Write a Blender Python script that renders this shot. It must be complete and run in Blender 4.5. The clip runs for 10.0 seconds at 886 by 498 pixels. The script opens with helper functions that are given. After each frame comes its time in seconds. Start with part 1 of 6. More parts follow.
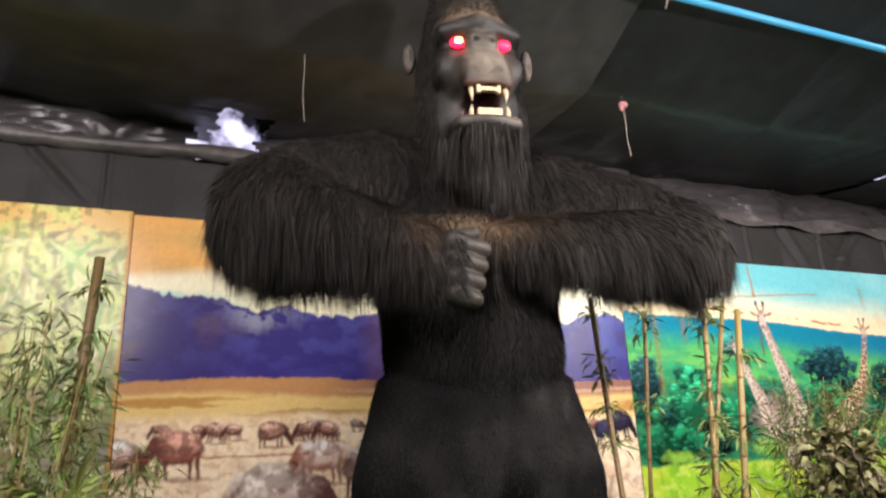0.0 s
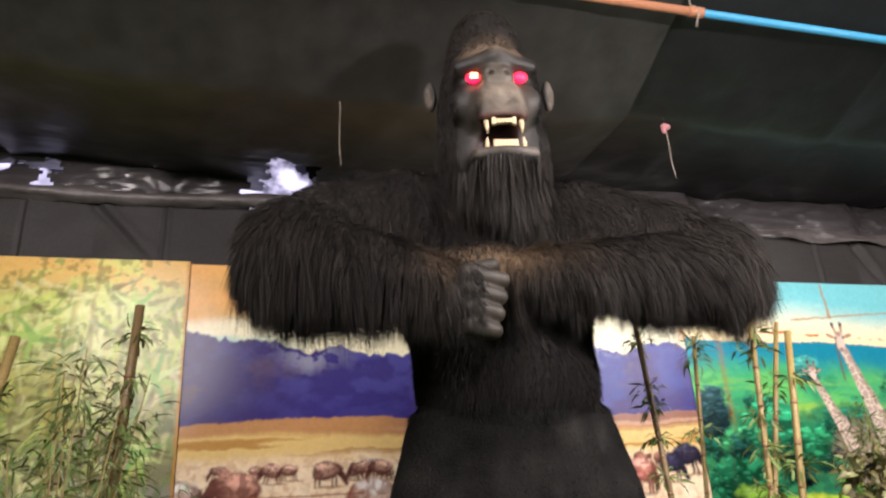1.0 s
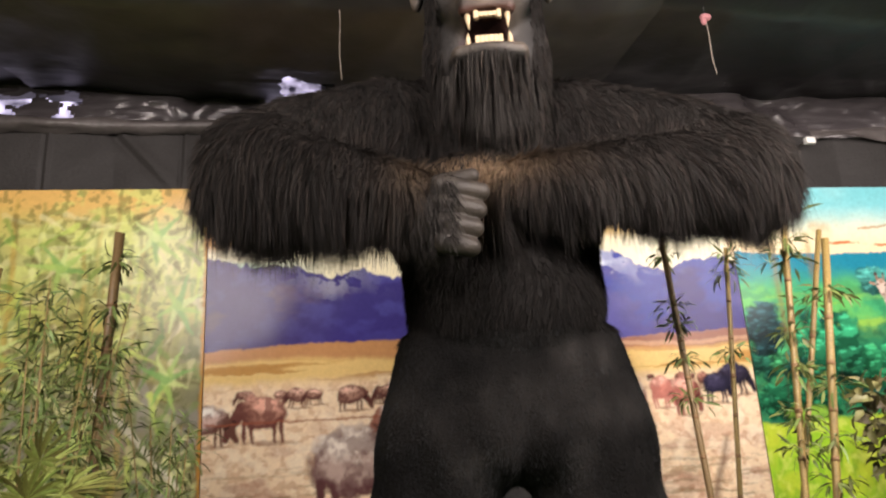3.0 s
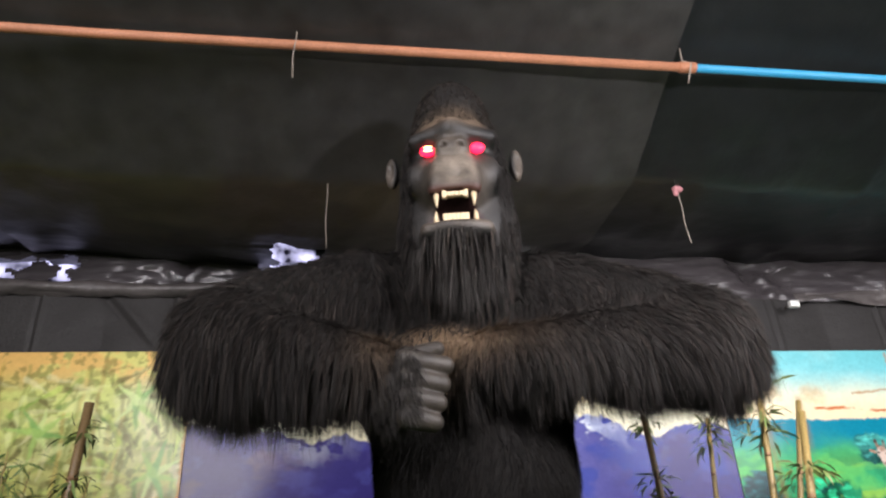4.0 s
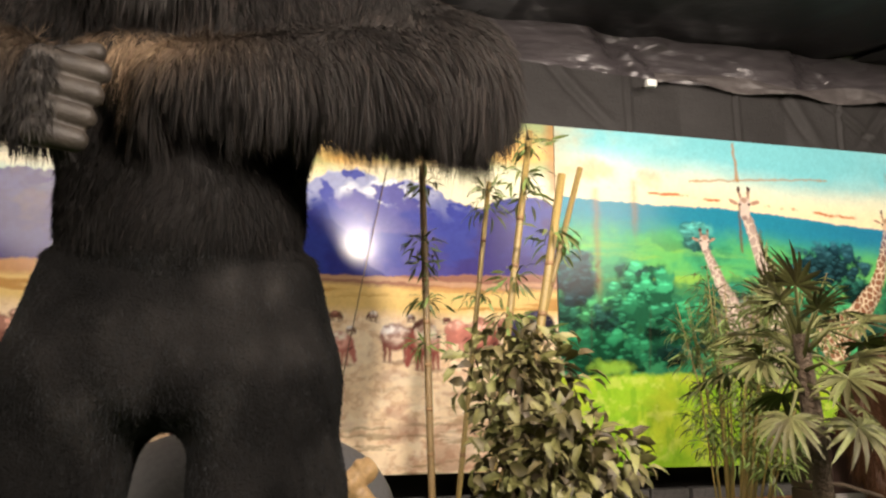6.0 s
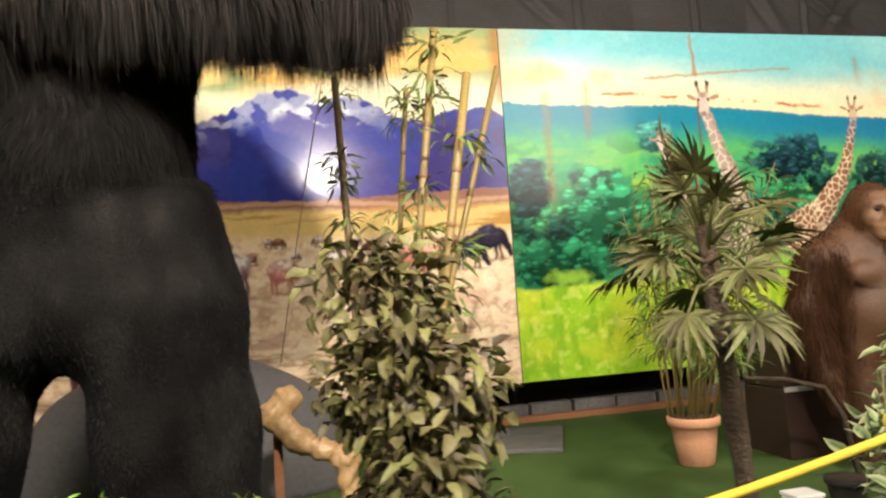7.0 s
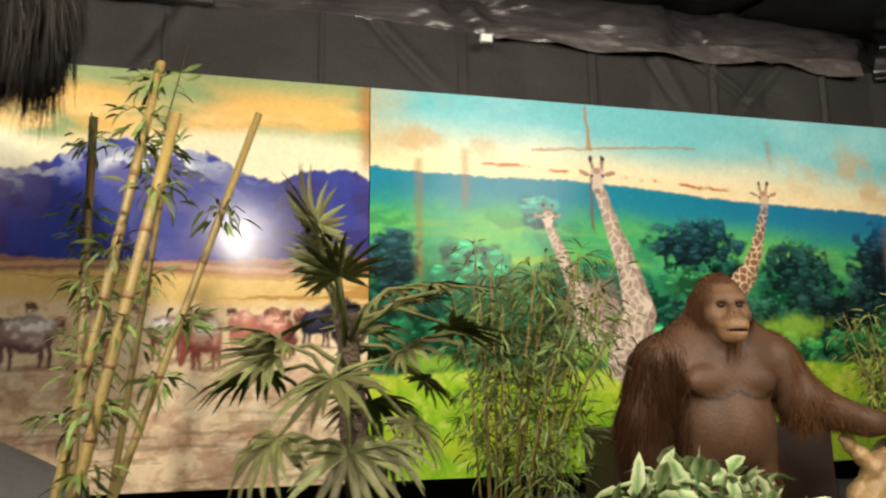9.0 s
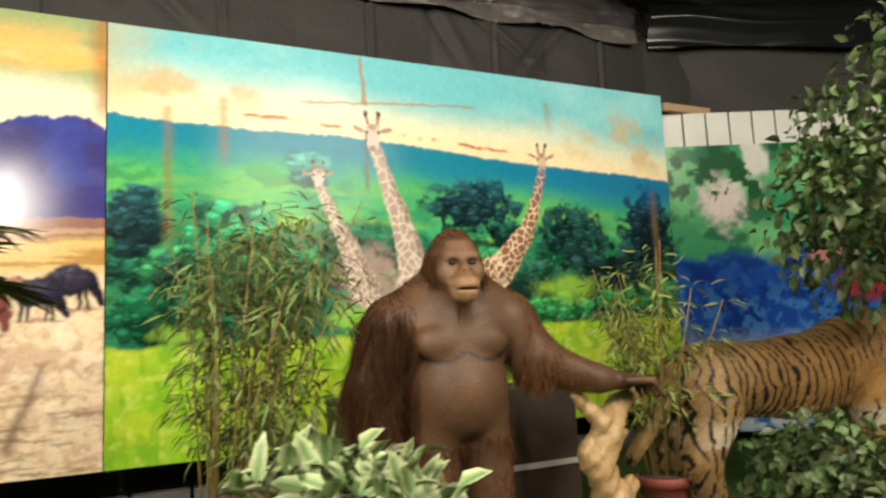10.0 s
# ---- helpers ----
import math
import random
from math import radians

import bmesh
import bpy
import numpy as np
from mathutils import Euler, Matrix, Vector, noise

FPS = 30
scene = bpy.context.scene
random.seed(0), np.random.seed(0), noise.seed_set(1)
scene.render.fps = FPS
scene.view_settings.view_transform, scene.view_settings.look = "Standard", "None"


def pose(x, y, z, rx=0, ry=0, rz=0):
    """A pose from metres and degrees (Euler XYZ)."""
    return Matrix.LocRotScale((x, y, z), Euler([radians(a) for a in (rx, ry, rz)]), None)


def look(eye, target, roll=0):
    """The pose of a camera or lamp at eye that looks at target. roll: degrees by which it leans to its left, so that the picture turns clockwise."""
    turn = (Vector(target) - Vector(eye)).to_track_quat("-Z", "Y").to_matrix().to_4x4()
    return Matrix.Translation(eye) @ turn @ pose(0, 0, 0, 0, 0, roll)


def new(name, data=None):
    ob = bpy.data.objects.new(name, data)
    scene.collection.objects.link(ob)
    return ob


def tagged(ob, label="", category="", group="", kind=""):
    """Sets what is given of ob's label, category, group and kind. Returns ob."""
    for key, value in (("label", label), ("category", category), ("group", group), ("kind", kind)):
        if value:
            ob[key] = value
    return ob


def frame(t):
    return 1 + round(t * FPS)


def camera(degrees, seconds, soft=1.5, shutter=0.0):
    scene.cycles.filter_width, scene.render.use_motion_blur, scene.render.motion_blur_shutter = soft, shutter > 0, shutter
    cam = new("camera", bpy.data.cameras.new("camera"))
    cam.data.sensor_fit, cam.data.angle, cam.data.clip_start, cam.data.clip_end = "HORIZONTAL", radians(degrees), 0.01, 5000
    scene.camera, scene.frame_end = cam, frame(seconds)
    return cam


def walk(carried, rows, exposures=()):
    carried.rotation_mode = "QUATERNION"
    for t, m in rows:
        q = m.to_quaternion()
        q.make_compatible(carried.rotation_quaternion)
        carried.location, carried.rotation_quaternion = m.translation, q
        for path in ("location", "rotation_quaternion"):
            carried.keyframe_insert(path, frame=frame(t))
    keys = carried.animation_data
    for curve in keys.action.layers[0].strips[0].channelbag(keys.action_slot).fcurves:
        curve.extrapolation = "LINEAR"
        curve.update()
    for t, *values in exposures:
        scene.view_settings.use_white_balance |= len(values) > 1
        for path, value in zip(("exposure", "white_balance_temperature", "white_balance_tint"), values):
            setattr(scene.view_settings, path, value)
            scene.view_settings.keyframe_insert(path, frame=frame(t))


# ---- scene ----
cam = camera(63.5, 10.0, soft=2.3, shutter=0.3)
PATH = [
    (0, (-0.001, 0.256, 1.14), (0.706, 2.026, 1.745), -2.6),
    (0.5, (0.152, 0.215, 1.094), (0.844, 1.943, 1.825), -7.7),
    (1, (0.304, 0.148, 1.096), (0.789, 1.952, 1.811), -3.3),
    (1.5, (0.453, 0.223, 1.092), (0.887, 2.059, 1.756), -1.5),
    (2, (0.574, 0.318, 1.109), (0.854, 2.2, 1.724), -1.3),
    (2.2, (0.613, 0.331, 1.111), (0.921, 2.23, 1.659), -2.8),
    (3.3, (0.894, 0.345, 1.126), (1.143, 2.258, 1.653), -2.7),
    (3.5, (0.894, 0.264, 1.152), (1.141, 2.112, 1.876), -2.0),
    (4, (1.049, 0.238, 1.184), (1.299, 1.996, 2.103), -3.0),
    (4.5, (1.323, 0.368, 1.093), (1.599, 2.177, 1.899), -1.1),
    (5, (1.64, 0.476, 1.177), (2.022, 2.357, 1.742), -1.0),
    (5.2, (1.795, 0.487, 1.171), (2.196, 2.386, 1.657), -2.3),
    (6.3, (2.275, 0.776, 1.124), (2.703, 2.704, 1.438), 1.4),
    (6.5, (2.367, 0.792, 1.127), (2.719, 2.742, 1.395), 1.1),
    (7, (2.614, 0.819, 1.098), (3.059, 2.764, 1.24), -3.8),
    (7.5, (2.896, 0.83, 1.109), (3.316, 2.778, 1.276), 2.0),
    (8, (3.237, 0.972, 1.091), (3.841, 2.869, 1.274), 2.7),
    (8.5, (3.568, 1.047, 1.121), (4.171, 2.93, 1.421), -0.7),
    (9, (3.827, 1.162, 1.14), (4.28, 3.08, 1.483), -0.7),
    (9.5, (4.12, 1.281, 1.108), (4.843, 3.134, 1.314), -2.6),
    (10, (4.459, 1.329, 1.113), (5.331, 3.112, 1.359), -2.8),
]
EXPOSURES = [(0, 0.6, 6100, 19), (0.6, 0.53, 6150, 20), (3.0, 0.5, 6500, 22), (3.5, 0.55, 6600, 26), (3.9, 0.4, 5900, 20), (4.6, 0.45, 5650, 13), (5.1, 0.5, 6650, 20), (6.5, 0.55, 6950, 17), (8, 0.45, 6850, 12), (8.5, 0.33, 6870, 11), (9.1, 0.17, 6900, 11), (10, 0.42, 6900, 8)]
walk(cam, [(t, look(eye, target, roll)) for t, eye, target, roll in PATH], EXPOSURES)

# ---- light ----
world = bpy.data.worlds.new("hall_dusk")
scene.world = world
world.use_nodes = True
world.node_tree.nodes["Background"].inputs[0].default_value = (0.75, 0.82, 1.0, 1)
world.node_tree.nodes["Background"].inputs[1].default_value = 0.4


def lamp(name, place, target, power, size, colour=(1.0, 0.93, 0.82), spread=180):
    data = bpy.data.lights.new(name, "AREA")
    data.energy, data.shape, data.size, data.color = power, "DISK", size, colour
    data.spread = radians(spread)
    ob = new(name, data)
    ob.matrix_world = look(place, target)
    return ob


lamp("flood_lamp", (3.32, 0.75, 3.25), (3.3, 6.5, 1.6), 118, 0.26, spread=130)
# Two broad unseen fill lights, added to brighten the hall evenly.
lamp("hall_fill", (-1.8, -1.6, 4.5), (0.2, 6.5, 2.0), 400, 3.0)
lamp("hall_fill", (7.8, -0.6, 4.3), (7.2, 6.5, 1.4), 330, 3.0)

# ---- materials ----


def mat(name, colour, rough=0.6, vary=0.25, scale=12.0, bump=0.2, metal=0.0, second=None, island=0.0, attr="", spec=0.5,
        fine=90.0, coat=0.0, stretch=(1, 1, 1)):
    """Node material: two scales of noise over a base colour (or a colour layer of the mesh), with relief."""
    m = bpy.data.materials.new(name)
    m.use_nodes = True
    nt = m.node_tree
    N, L = nt.nodes, nt.links
    b = N["Principled BSDF"]
    b.inputs["Roughness"].default_value = rough
    b.inputs["Metallic"].default_value = metal
    b.inputs["Specular IOR Level"].default_value = spec
    b.inputs["Coat Weight"].default_value = coat
    tc = N.new("ShaderNodeTexCoord")
    mp = N.new("ShaderNodeMapping")
    mp.inputs["Scale"].default_value = stretch
    L.new(tc.outputs["Object"], mp.inputs[0])
    big, small = N.new("ShaderNodeTexNoise"), N.new("ShaderNodeTexNoise")
    for n, s in ((big, scale), (small, fine)):
        n.inputs["Scale"].default_value = s
        n.inputs["Detail"].default_value = 5
        L.new(mp.outputs[0], n.inputs["Vector"])
    mix = N.new("ShaderNodeMix")
    mix.data_type = "RGBA"
    L.new(big.outputs[0], mix.inputs["Factor"])
    c2 = second or tuple(c * (1 - vary) for c in colour)
    c1 = colour if second else tuple(min(1, c * (1 + vary)) for c in colour)
    mix.inputs[6].default_value, mix.inputs[7].default_value = (*c1, 1), (*c2, 1)
    out = mix.outputs[2]
    if attr:
        at = N.new("ShaderNodeAttribute")
        at.attribute_name = attr
        mul = N.new("ShaderNodeMix")
        mul.data_type, mul.blend_type = "RGBA", "MULTIPLY"
        mul.inputs["Factor"].default_value = 1
        L.new(at.outputs["Color"], mul.inputs[6])
        L.new(out, mul.inputs[7])
        out = mul.outputs[2]
    hv = N.new("ShaderNodeHueSaturation")
    L.new(out, hv.inputs["Color"])
    mr = N.new("ShaderNodeMapRange")
    mr.inputs[1].default_value, mr.inputs[2].default_value = 0.3, 0.7
    mr.inputs[3].default_value, mr.inputs[4].default_value = 1 - vary * 0.6, 1 + vary * 0.6
    L.new(small.outputs[0], mr.inputs[0])
    val = mr.outputs[0]
    if island:
        geo = N.new("ShaderNodeNewGeometry")
        ir = N.new("ShaderNodeMapRange")
        ir.inputs[3].default_value, ir.inputs[4].default_value = 1 - island, 1 + island
        L.new(geo.outputs["Random Per Island"], ir.inputs[0])
        pr = N.new("ShaderNodeMath")
        pr.operation = "MULTIPLY"
        L.new(val, pr.inputs[0])
        L.new(ir.outputs[0], pr.inputs[1])
        val = pr.outputs[0]
        hr = N.new("ShaderNodeMapRange")
        hr.inputs[3].default_value, hr.inputs[4].default_value = 0.5 - island * 0.06, 0.5 + island * 0.05
        L.new(geo.outputs["Random Per Island"], hr.inputs[0])
        L.new(hr.outputs[0], hv.inputs["Hue"])
    L.new(val, hv.inputs["Value"])
    L.new(hv.outputs[0], b.inputs["Base Color"])
    rr = N.new("ShaderNodeMapRange")
    rr.inputs[3].default_value, rr.inputs[4].default_value = max(0.03, rough - 0.12), min(1, rough + 0.12)
    L.new(big.outputs[0], rr.inputs[0])
    L.new(rr.outputs[0], b.inputs["Roughness"])
    if bump:
        add = N.new("ShaderNodeMath")
        add.operation = "ADD"
        L.new(big.outputs[0], add.inputs[0])
        L.new(small.outputs[0], add.inputs[1])
        bp = N.new("ShaderNodeBump")
        bp.inputs["Strength"].default_value, bp.inputs["Distance"].default_value = bump, 0.02
        L.new(add.outputs[0], bp.inputs["Height"])
        L.new(bp.outputs[0], b.inputs["Normal"])
    return m


def glow(name, colour, strength):
    m = bpy.data.materials.new(name)
    m.use_nodes = True
    b = m.node_tree.nodes["Principled BSDF"]
    b.inputs["Base Color"].default_value = (*colour, 1)
    b.inputs["Emission Color"].default_value = (*colour, 1)
    b.inputs["Emission Strength"].default_value = strength
    return m


def patchy_daylight(name, colour, strength):
    """Glowing daylight, its strength varied by noise into bright and dark patches."""
    m = glow(name, colour, strength)
    nt = m.node_tree
    tc, n, r = (nt.nodes.new("ShaderNode" + k) for k in ("TexCoord", "TexNoise", "MapRange"))
    n.inputs["Scale"].default_value, n.inputs["Detail"].default_value = 4.5, 6
    r.inputs[1].default_value, r.inputs[2].default_value, r.inputs[4].default_value = 0.38, 0.66, strength
    nt.links.new(tc.outputs["Object"], n.inputs["Vector"])
    nt.links.new(n.outputs[0], r.inputs[0])
    nt.links.new(r.outputs[0], nt.nodes["Principled BSDF"].inputs["Emission Strength"])
    return m


WHITE = (1, 1, 1)
M = {
    "print": mat("printed_vinyl", (0.97, 0.97, 0.97), 0.17, 0.05, 0.8, 0.015, attr="Col", fine=30, spec=0.14),
    "carpet": mat("artificial_grass", (0.115, 0.205, 0.055), 0.95, 0.35, 2.6, 0.9, second=(0.062, 0.115, 0.032), fine=260, spec=0.15),
    "tarp": mat("black_plastic_sheet", (0.028, 0.027, 0.026), 0.48, 0.4, 1.3, 0.5, fine=5, spec=0.45),
    "tarp_dark": mat("black_plastic_sheet_overlap", (0.009, 0.010, 0.011), 0.45, 0.4, 1.1, 0.5, fine=6, spec=0.4),
    "gloss": mat("glossy_black_sheet", (0.008, 0.008, 0.009), 0.2, 0.3, 1.0, 0.1, fine=4, spec=0.5),
    "foil": mat("crumpled_silver_black_film", (0.068, 0.060, 0.063), 0.25, 0.5, 3.0, 0.6, fine=9, spec=0.7, stretch=(0.3, 1, 1.6)),
    "cloth": mat("charcoal_cloth", (0.029, 0.027, 0.026), 0.6, 0.22, 1.2, 0.3, fine=40, spec=0.25),
    "dark": mat("dark_painted_wall", (0.018, 0.016, 0.015), 0.85, 0.3, 2, 0.3, fine=20),
    "hall": mat("hall_wall_paint", (0.30, 0.28, 0.26), 0.85, 0.2, 1, 0.2),
    "block": mat("whitewashed_block", (0.20, 0.19, 0.18), 0.9, 0.5, 6, 0.6, second=(0.03, 0.028, 0.025)),
    "rail": mat("rusty_brown_timber", (0.28, 0.12, 0.05), 0.75, 0.35, 5, 0.4, stretch=(0.3, 3, 3)),
    "fur": mat("fur", (1.0, 1.0, 1.0), 0.8, 0.3, 7, 0.1, attr="Col", island=0.15, fine=60, spec=0.15),
    "pile": mat("short_black_pile", (1, 1, 1), 0.9, 0.5, 6, 0.6, attr="Col", fine=95, spec=0.12),
    "skin": mat("rubber_skin", (0.95, 0.95, 0.95), 0.55, 0.25, 9, 0.2, attr="Col", fine=70, spec=0.4),
    "tooth": mat("ivory_teeth", (0.60, 0.47, 0.29), 0.4, 0.12, 30, 0.1),
    "eye_red": glow("red_lamp_eye", (1.0, 0.012, 0.045), 2.6),
    "eye_hot": glow("lamp_eye_core", (1.0, 0.50, 0.16), 5.0),
    "daylight": patchy_daylight("daylight", (0.80, 0.76, 1.0), 1.3),
    "leaf": mat("olive_leaf", (0.066, 0.070, 0.023), 0.55, 0.3, 10, 0.1, second=(0.14, 0.113, 0.044), island=0.65, spec=0.4),
    "leaf_dark": mat("green_leaf", (0.045, 0.09, 0.027), 0.45, 0.3, 10, 0.1, second=(0.14, 0.185, 0.07), island=0.6, spec=0.45),
    "leaf_edge": mat("variegated_leaf", (1, 1, 1), 0.45, 0.2, 14, 0.1, attr="Col", island=0.2, spec=0.4),
    "leaf_bam": mat("bamboo_leaf", (0.080, 0.125, 0.028), 0.5, 0.3, 10, 0.05, second=(0.14, 0.165, 0.05), island=0.6, spec=0.35),
    "leaf_light": mat("light_bamboo_leaf", (0.14, 0.20, 0.04), 0.5, 0.3, 10, 0.05, second=(0.25, 0.25, 0.07), island=0.6, spec=0.35),
    "palm": mat("palm_leaf", (0.042, 0.056, 0.019), 0.5, 0.3, 4, 0.1, second=(0.15, 0.14, 0.052), island=0.5, spec=0.25),
    "trunk": mat("palm_fibre", (0.055, 0.036, 0.02), 0.9, 0.4, 12, 1.0, fine=70),
    "bark": mat("grey_brown_bark", (0.13, 0.09, 0.055), 0.85, 0.35, 14, 0.6),
    "cane": mat("yellow_bamboo_cane", (0.29, 0.205, 0.062), 0.5, 0.35, 5, 0.12, second=(0.15, 0.105, 0.036)),
    "cane_dark": mat("brown_bamboo_cane", (0.12, 0.075, 0.03), 0.5, 0.35, 7, 0.15, second=(0.2, 0.13, 0.05)),
    "node": mat("cane_node", (0.18, 0.10, 0.04), 0.6, 0.3),
    "terra": mat("terracotta", (0.50, 0.22, 0.11), 0.75, 0.2, 9, 0.2, second=(0.6, 0.33, 0.2)),
    "red_pot": mat("red_brown_plastic", (0.22, 0.05, 0.035), 0.5, 0.2),
    "soil": mat("soil", (0.05, 0.035, 0.02), 0.95, 0.4, 30, 0.8),
    "chrome": mat("polished_steel", (0.85, 0.87, 0.85), 0.24, 0.05, 3, 0.02, metal=1.0),
    "rope": mat("yellow_rope", (0.78, 0.58, 0.05), 0.6, 0.15, 20, 0.5, fine=240),
    "stone": mat("grey_stone", (0.12, 0.118, 0.112), 0.85, 0.35, 7, 0.6),
    "boulder": mat("grey_painted_boulder", (0.085, 0.083, 0.085), 0.7, 0.2, 2, 0.3, fine=25),
    "strip": mat("dull_grey_film", (0.085, 0.075, 0.072), 0.4, 0.4, 3, 0.4, fine=12, spec=0.4),
    "drift": mat("varnished_driftwood", (0.50, 0.335, 0.165), 0.42, 0.3, 7, 0.25, second=(0.27, 0.155, 0.062), fine=45),
    "blue": mat("blue_plastic_pipe", (0.04, 0.30, 0.52), 0.4, 0.15, 3, 0.05),
    "orange": mat("rusty_orange_pipe", (0.38, 0.16, 0.08), 0.65, 0.3, 4, 0.2),
    "wire": mat("twine", (0.26, 0.22, 0.18), 0.8, 0.2),
    "pink": mat("pink_tape", (0.40, 0.17, 0.18), 0.7, 0.2),
    "white": mat("white_plastic", (0.8, 0.8, 0.76), 0.5, 0.06),
    "brown": mat("dark_brown_board", (0.028, 0.014, 0.010), 0.5, 0.3, 3, 0.1),
    "clad": mat("white_corrugated_sheet", (0.60, 0.60, 0.56), 0.5, 0.12, 2, 0.05),
    "timber": mat("raw_timber", (0.40, 0.26, 0.15), 0.75, 0.25, 6, 0.2, stretch=(0.3, 3, 3)),
    "shrub": mat("bright_green_leaf", (0.10, 0.24, 0.02), 0.5, 0.3, 12, 0.05, second=(0.2, 0.3, 0.04), island=0.5),
}

# ---- mesh helpers ----
RNG = np.random.default_rng(7)


class Geo:
    """Collects pieces of mesh, with a material slot and a colour for each piece."""

    def __init__(self):
        self.v, self.f, self.m, self.c, self.n = [], [], [], [], 0

    def add(self, verts, faces, slot=0, colour=WHITE):
        verts = np.asarray(verts, float).reshape(-1, 3)
        self.v.append(verts)
        faces = [np.asarray(q) + self.n for q in (faces if isinstance(faces, list) else [faces])]
        self.f += faces
        self.m += [np.full(len(q), slot) for q in faces]
        col = np.asarray(colour, float)
        self.c.append(np.broadcast_to(col, (len(verts), 3)))
        self.n += len(verts)
        return self

    def tube(self, path, radii, sides=8, slot=0, caps=True, colour=WHITE):
        path = np.asarray(path, float)
        radii = np.broadcast_to(np.asarray(radii, float), len(path))
        tang = np.gradient(path, axis=0)
        tang /= np.linalg.norm(tang, axis=1)[:, None] + 1e-9
        ref = np.array((0, 0, 1.0)) if abs(tang[:, 2]).mean() < 0.8 else np.array((1.0, 0, 0))
        u = np.cross(tang, ref)
        u /= np.linalg.norm(u, axis=1)[:, None] + 1e-9
        w = np.cross(tang, u)
        a = np.linspace(0, 2 * np.pi, sides, endpoint=False)
        ring = path[:, None] + radii[:, None, None] * (np.cos(a)[None, :, None] * u[:, None] + np.sin(a)[None, :, None] * w[:, None])
        k = np.arange(len(path) - 1)[:, None] * sides
        j = np.arange(sides)[None]
        j2 = (j + 1) % sides
        quads = np.stack((k + j, k + sides + j, k + sides + j2, k + j2), -1).reshape(-1, 4)
        faces = [quads]
        if caps:
            faces += [np.arange(sides)[None], np.arange(sides)[None, ::-1] + (len(path) - 1) * sides]
        return self.add(ring, faces, slot, colour)

    def ball(self, centre, radii, slot=0, n=12, colour=WHITE):
        a = np.linspace(0.02, np.pi - 0.02, n)
        s = 2 * n
        p = np.linspace(0, 2 * np.pi, s, endpoint=False)
        v = np.stack((np.sin(a)[:, None] * np.cos(p), np.sin(a)[:, None] * np.sin(p), np.cos(a)[:, None] + 0 * p), -1)
        v = v * np.broadcast_to(radii, 3) + np.asarray(centre)
        k, j = np.arange(n - 1)[:, None] * s, np.arange(s)[None]
        q = np.stack((k + j, k + s + j, k + s + (j + 1) % s, k + (j + 1) % s), -1).reshape(-1, 4)
        return self.add(v, [q, np.arange(s)[None], np.arange(s)[None, ::-1] + (n - 1) * s], slot, colour)

    def box(self, lo, hi, slot=0, bevel=0.0, colour=WHITE):
        bm = bmesh.new()
        bmesh.ops.create_cube(bm, size=1)
        lo, hi = np.array(lo, float), np.array(hi, float)
        for vert in bm.verts:
            vert.co = Vector((lo + hi) / 2 + np.array(vert.co) * (hi - lo))
        if bevel:
            bmesh.ops.bevel(bm, geom=bm.edges[:], offset=bevel, segments=2, affect="EDGES", profile=0.6)
        bm.verts.index_update()
        v = [x.co[:] for x in bm.verts]
        faces = [np.array([[x.index for x in f.verts]]) for f in bm.faces]
        bm.free()
        return self.add(v, faces, slot, colour)

    def leaves(self, base, way, up, length, width, slot=0, inner=WHITE, outer=None, fold=0.25, droop=0.2):
        """Folded, pointed leaves, one for each row of base."""
        base, way, up = (np.asarray(q, float) for q in (base, way, up))
        n = len(base)
        length, width = (np.broadcast_to(np.asarray(q, float), n)[:, None] for q in (length, width))
        way = way / (np.linalg.norm(way, axis=1)[:, None] + 1e-9)
        side = np.cross(way, up)
        side /= np.linalg.norm(side, axis=1)[:, None] + 1e-9
        nor = np.cross(side, way)
        c0 = base
        c1 = base + way * length * 0.35
        c2 = base + way * length * 0.72 - nor * length * droop * 0.35
        tip = base + way * length - nor * length * droop
        w1, w2 = side * width * 0.5, side * width * 0.36
        lift = nor * width * fold
        v = np.stack((c0, c1, c2, tip, c1 + w1 + lift, c1 - w1 + lift, c2 + w2 + lift * 0.7, c2 - w2 + lift * 0.7), 1)
        k = np.arange(n)[:, None] * 8
        tri = np.concatenate([k + np.array(q)[None] for q in ((0, 1, 4), (0, 5, 1), (2, 3, 6), (2, 7, 3))])
        quad = np.concatenate([k + np.array(q)[None] for q in ((1, 2, 6, 4), (1, 5, 7, 2))])
        col = np.tile(np.array([inner] * 3 + [outer or inner] * 5, float), (n, 1))
        return self.add(v.reshape(-1, 3), [tri, quad], slot, col)

    def mesh(self, name, mats, smooth=True):
        me = bpy.data.meshes.new(name)
        verts = np.concatenate(self.v)
        me.vertices.add(len(verts))
        me.vertices.foreach_set("co", verts.astype(np.float32).ravel())
        sizes = np.concatenate([np.full(len(q), q.shape[1]) for q in self.f])
        loops = np.concatenate([q.ravel() for q in self.f])
        me.loops.add(len(loops))
        me.loops.foreach_set("vertex_index", loops.astype(np.int32))
        me.polygons.add(len(sizes))
        me.polygons.foreach_set("loop_start", np.concatenate(([0], np.cumsum(sizes)[:-1])).astype(np.int32))
        me.polygons.foreach_set("material_index", np.concatenate(self.m).astype(np.int32))
        me.polygons.foreach_set("use_smooth", np.full(len(sizes), smooth))
        col = me.color_attributes.new("Col", "FLOAT_COLOR", "POINT")
        rgba = np.ones((len(verts), 4), np.float32)
        rgba[:, :3] = np.concatenate(self.c)
        col.data.foreach_set("color", rgba.ravel())
        for m in mats if isinstance(mats, (list, tuple)) else [mats]:
            me.materials.append(m)
        me.update(calc_edges=True)
        me.validate()
        return me


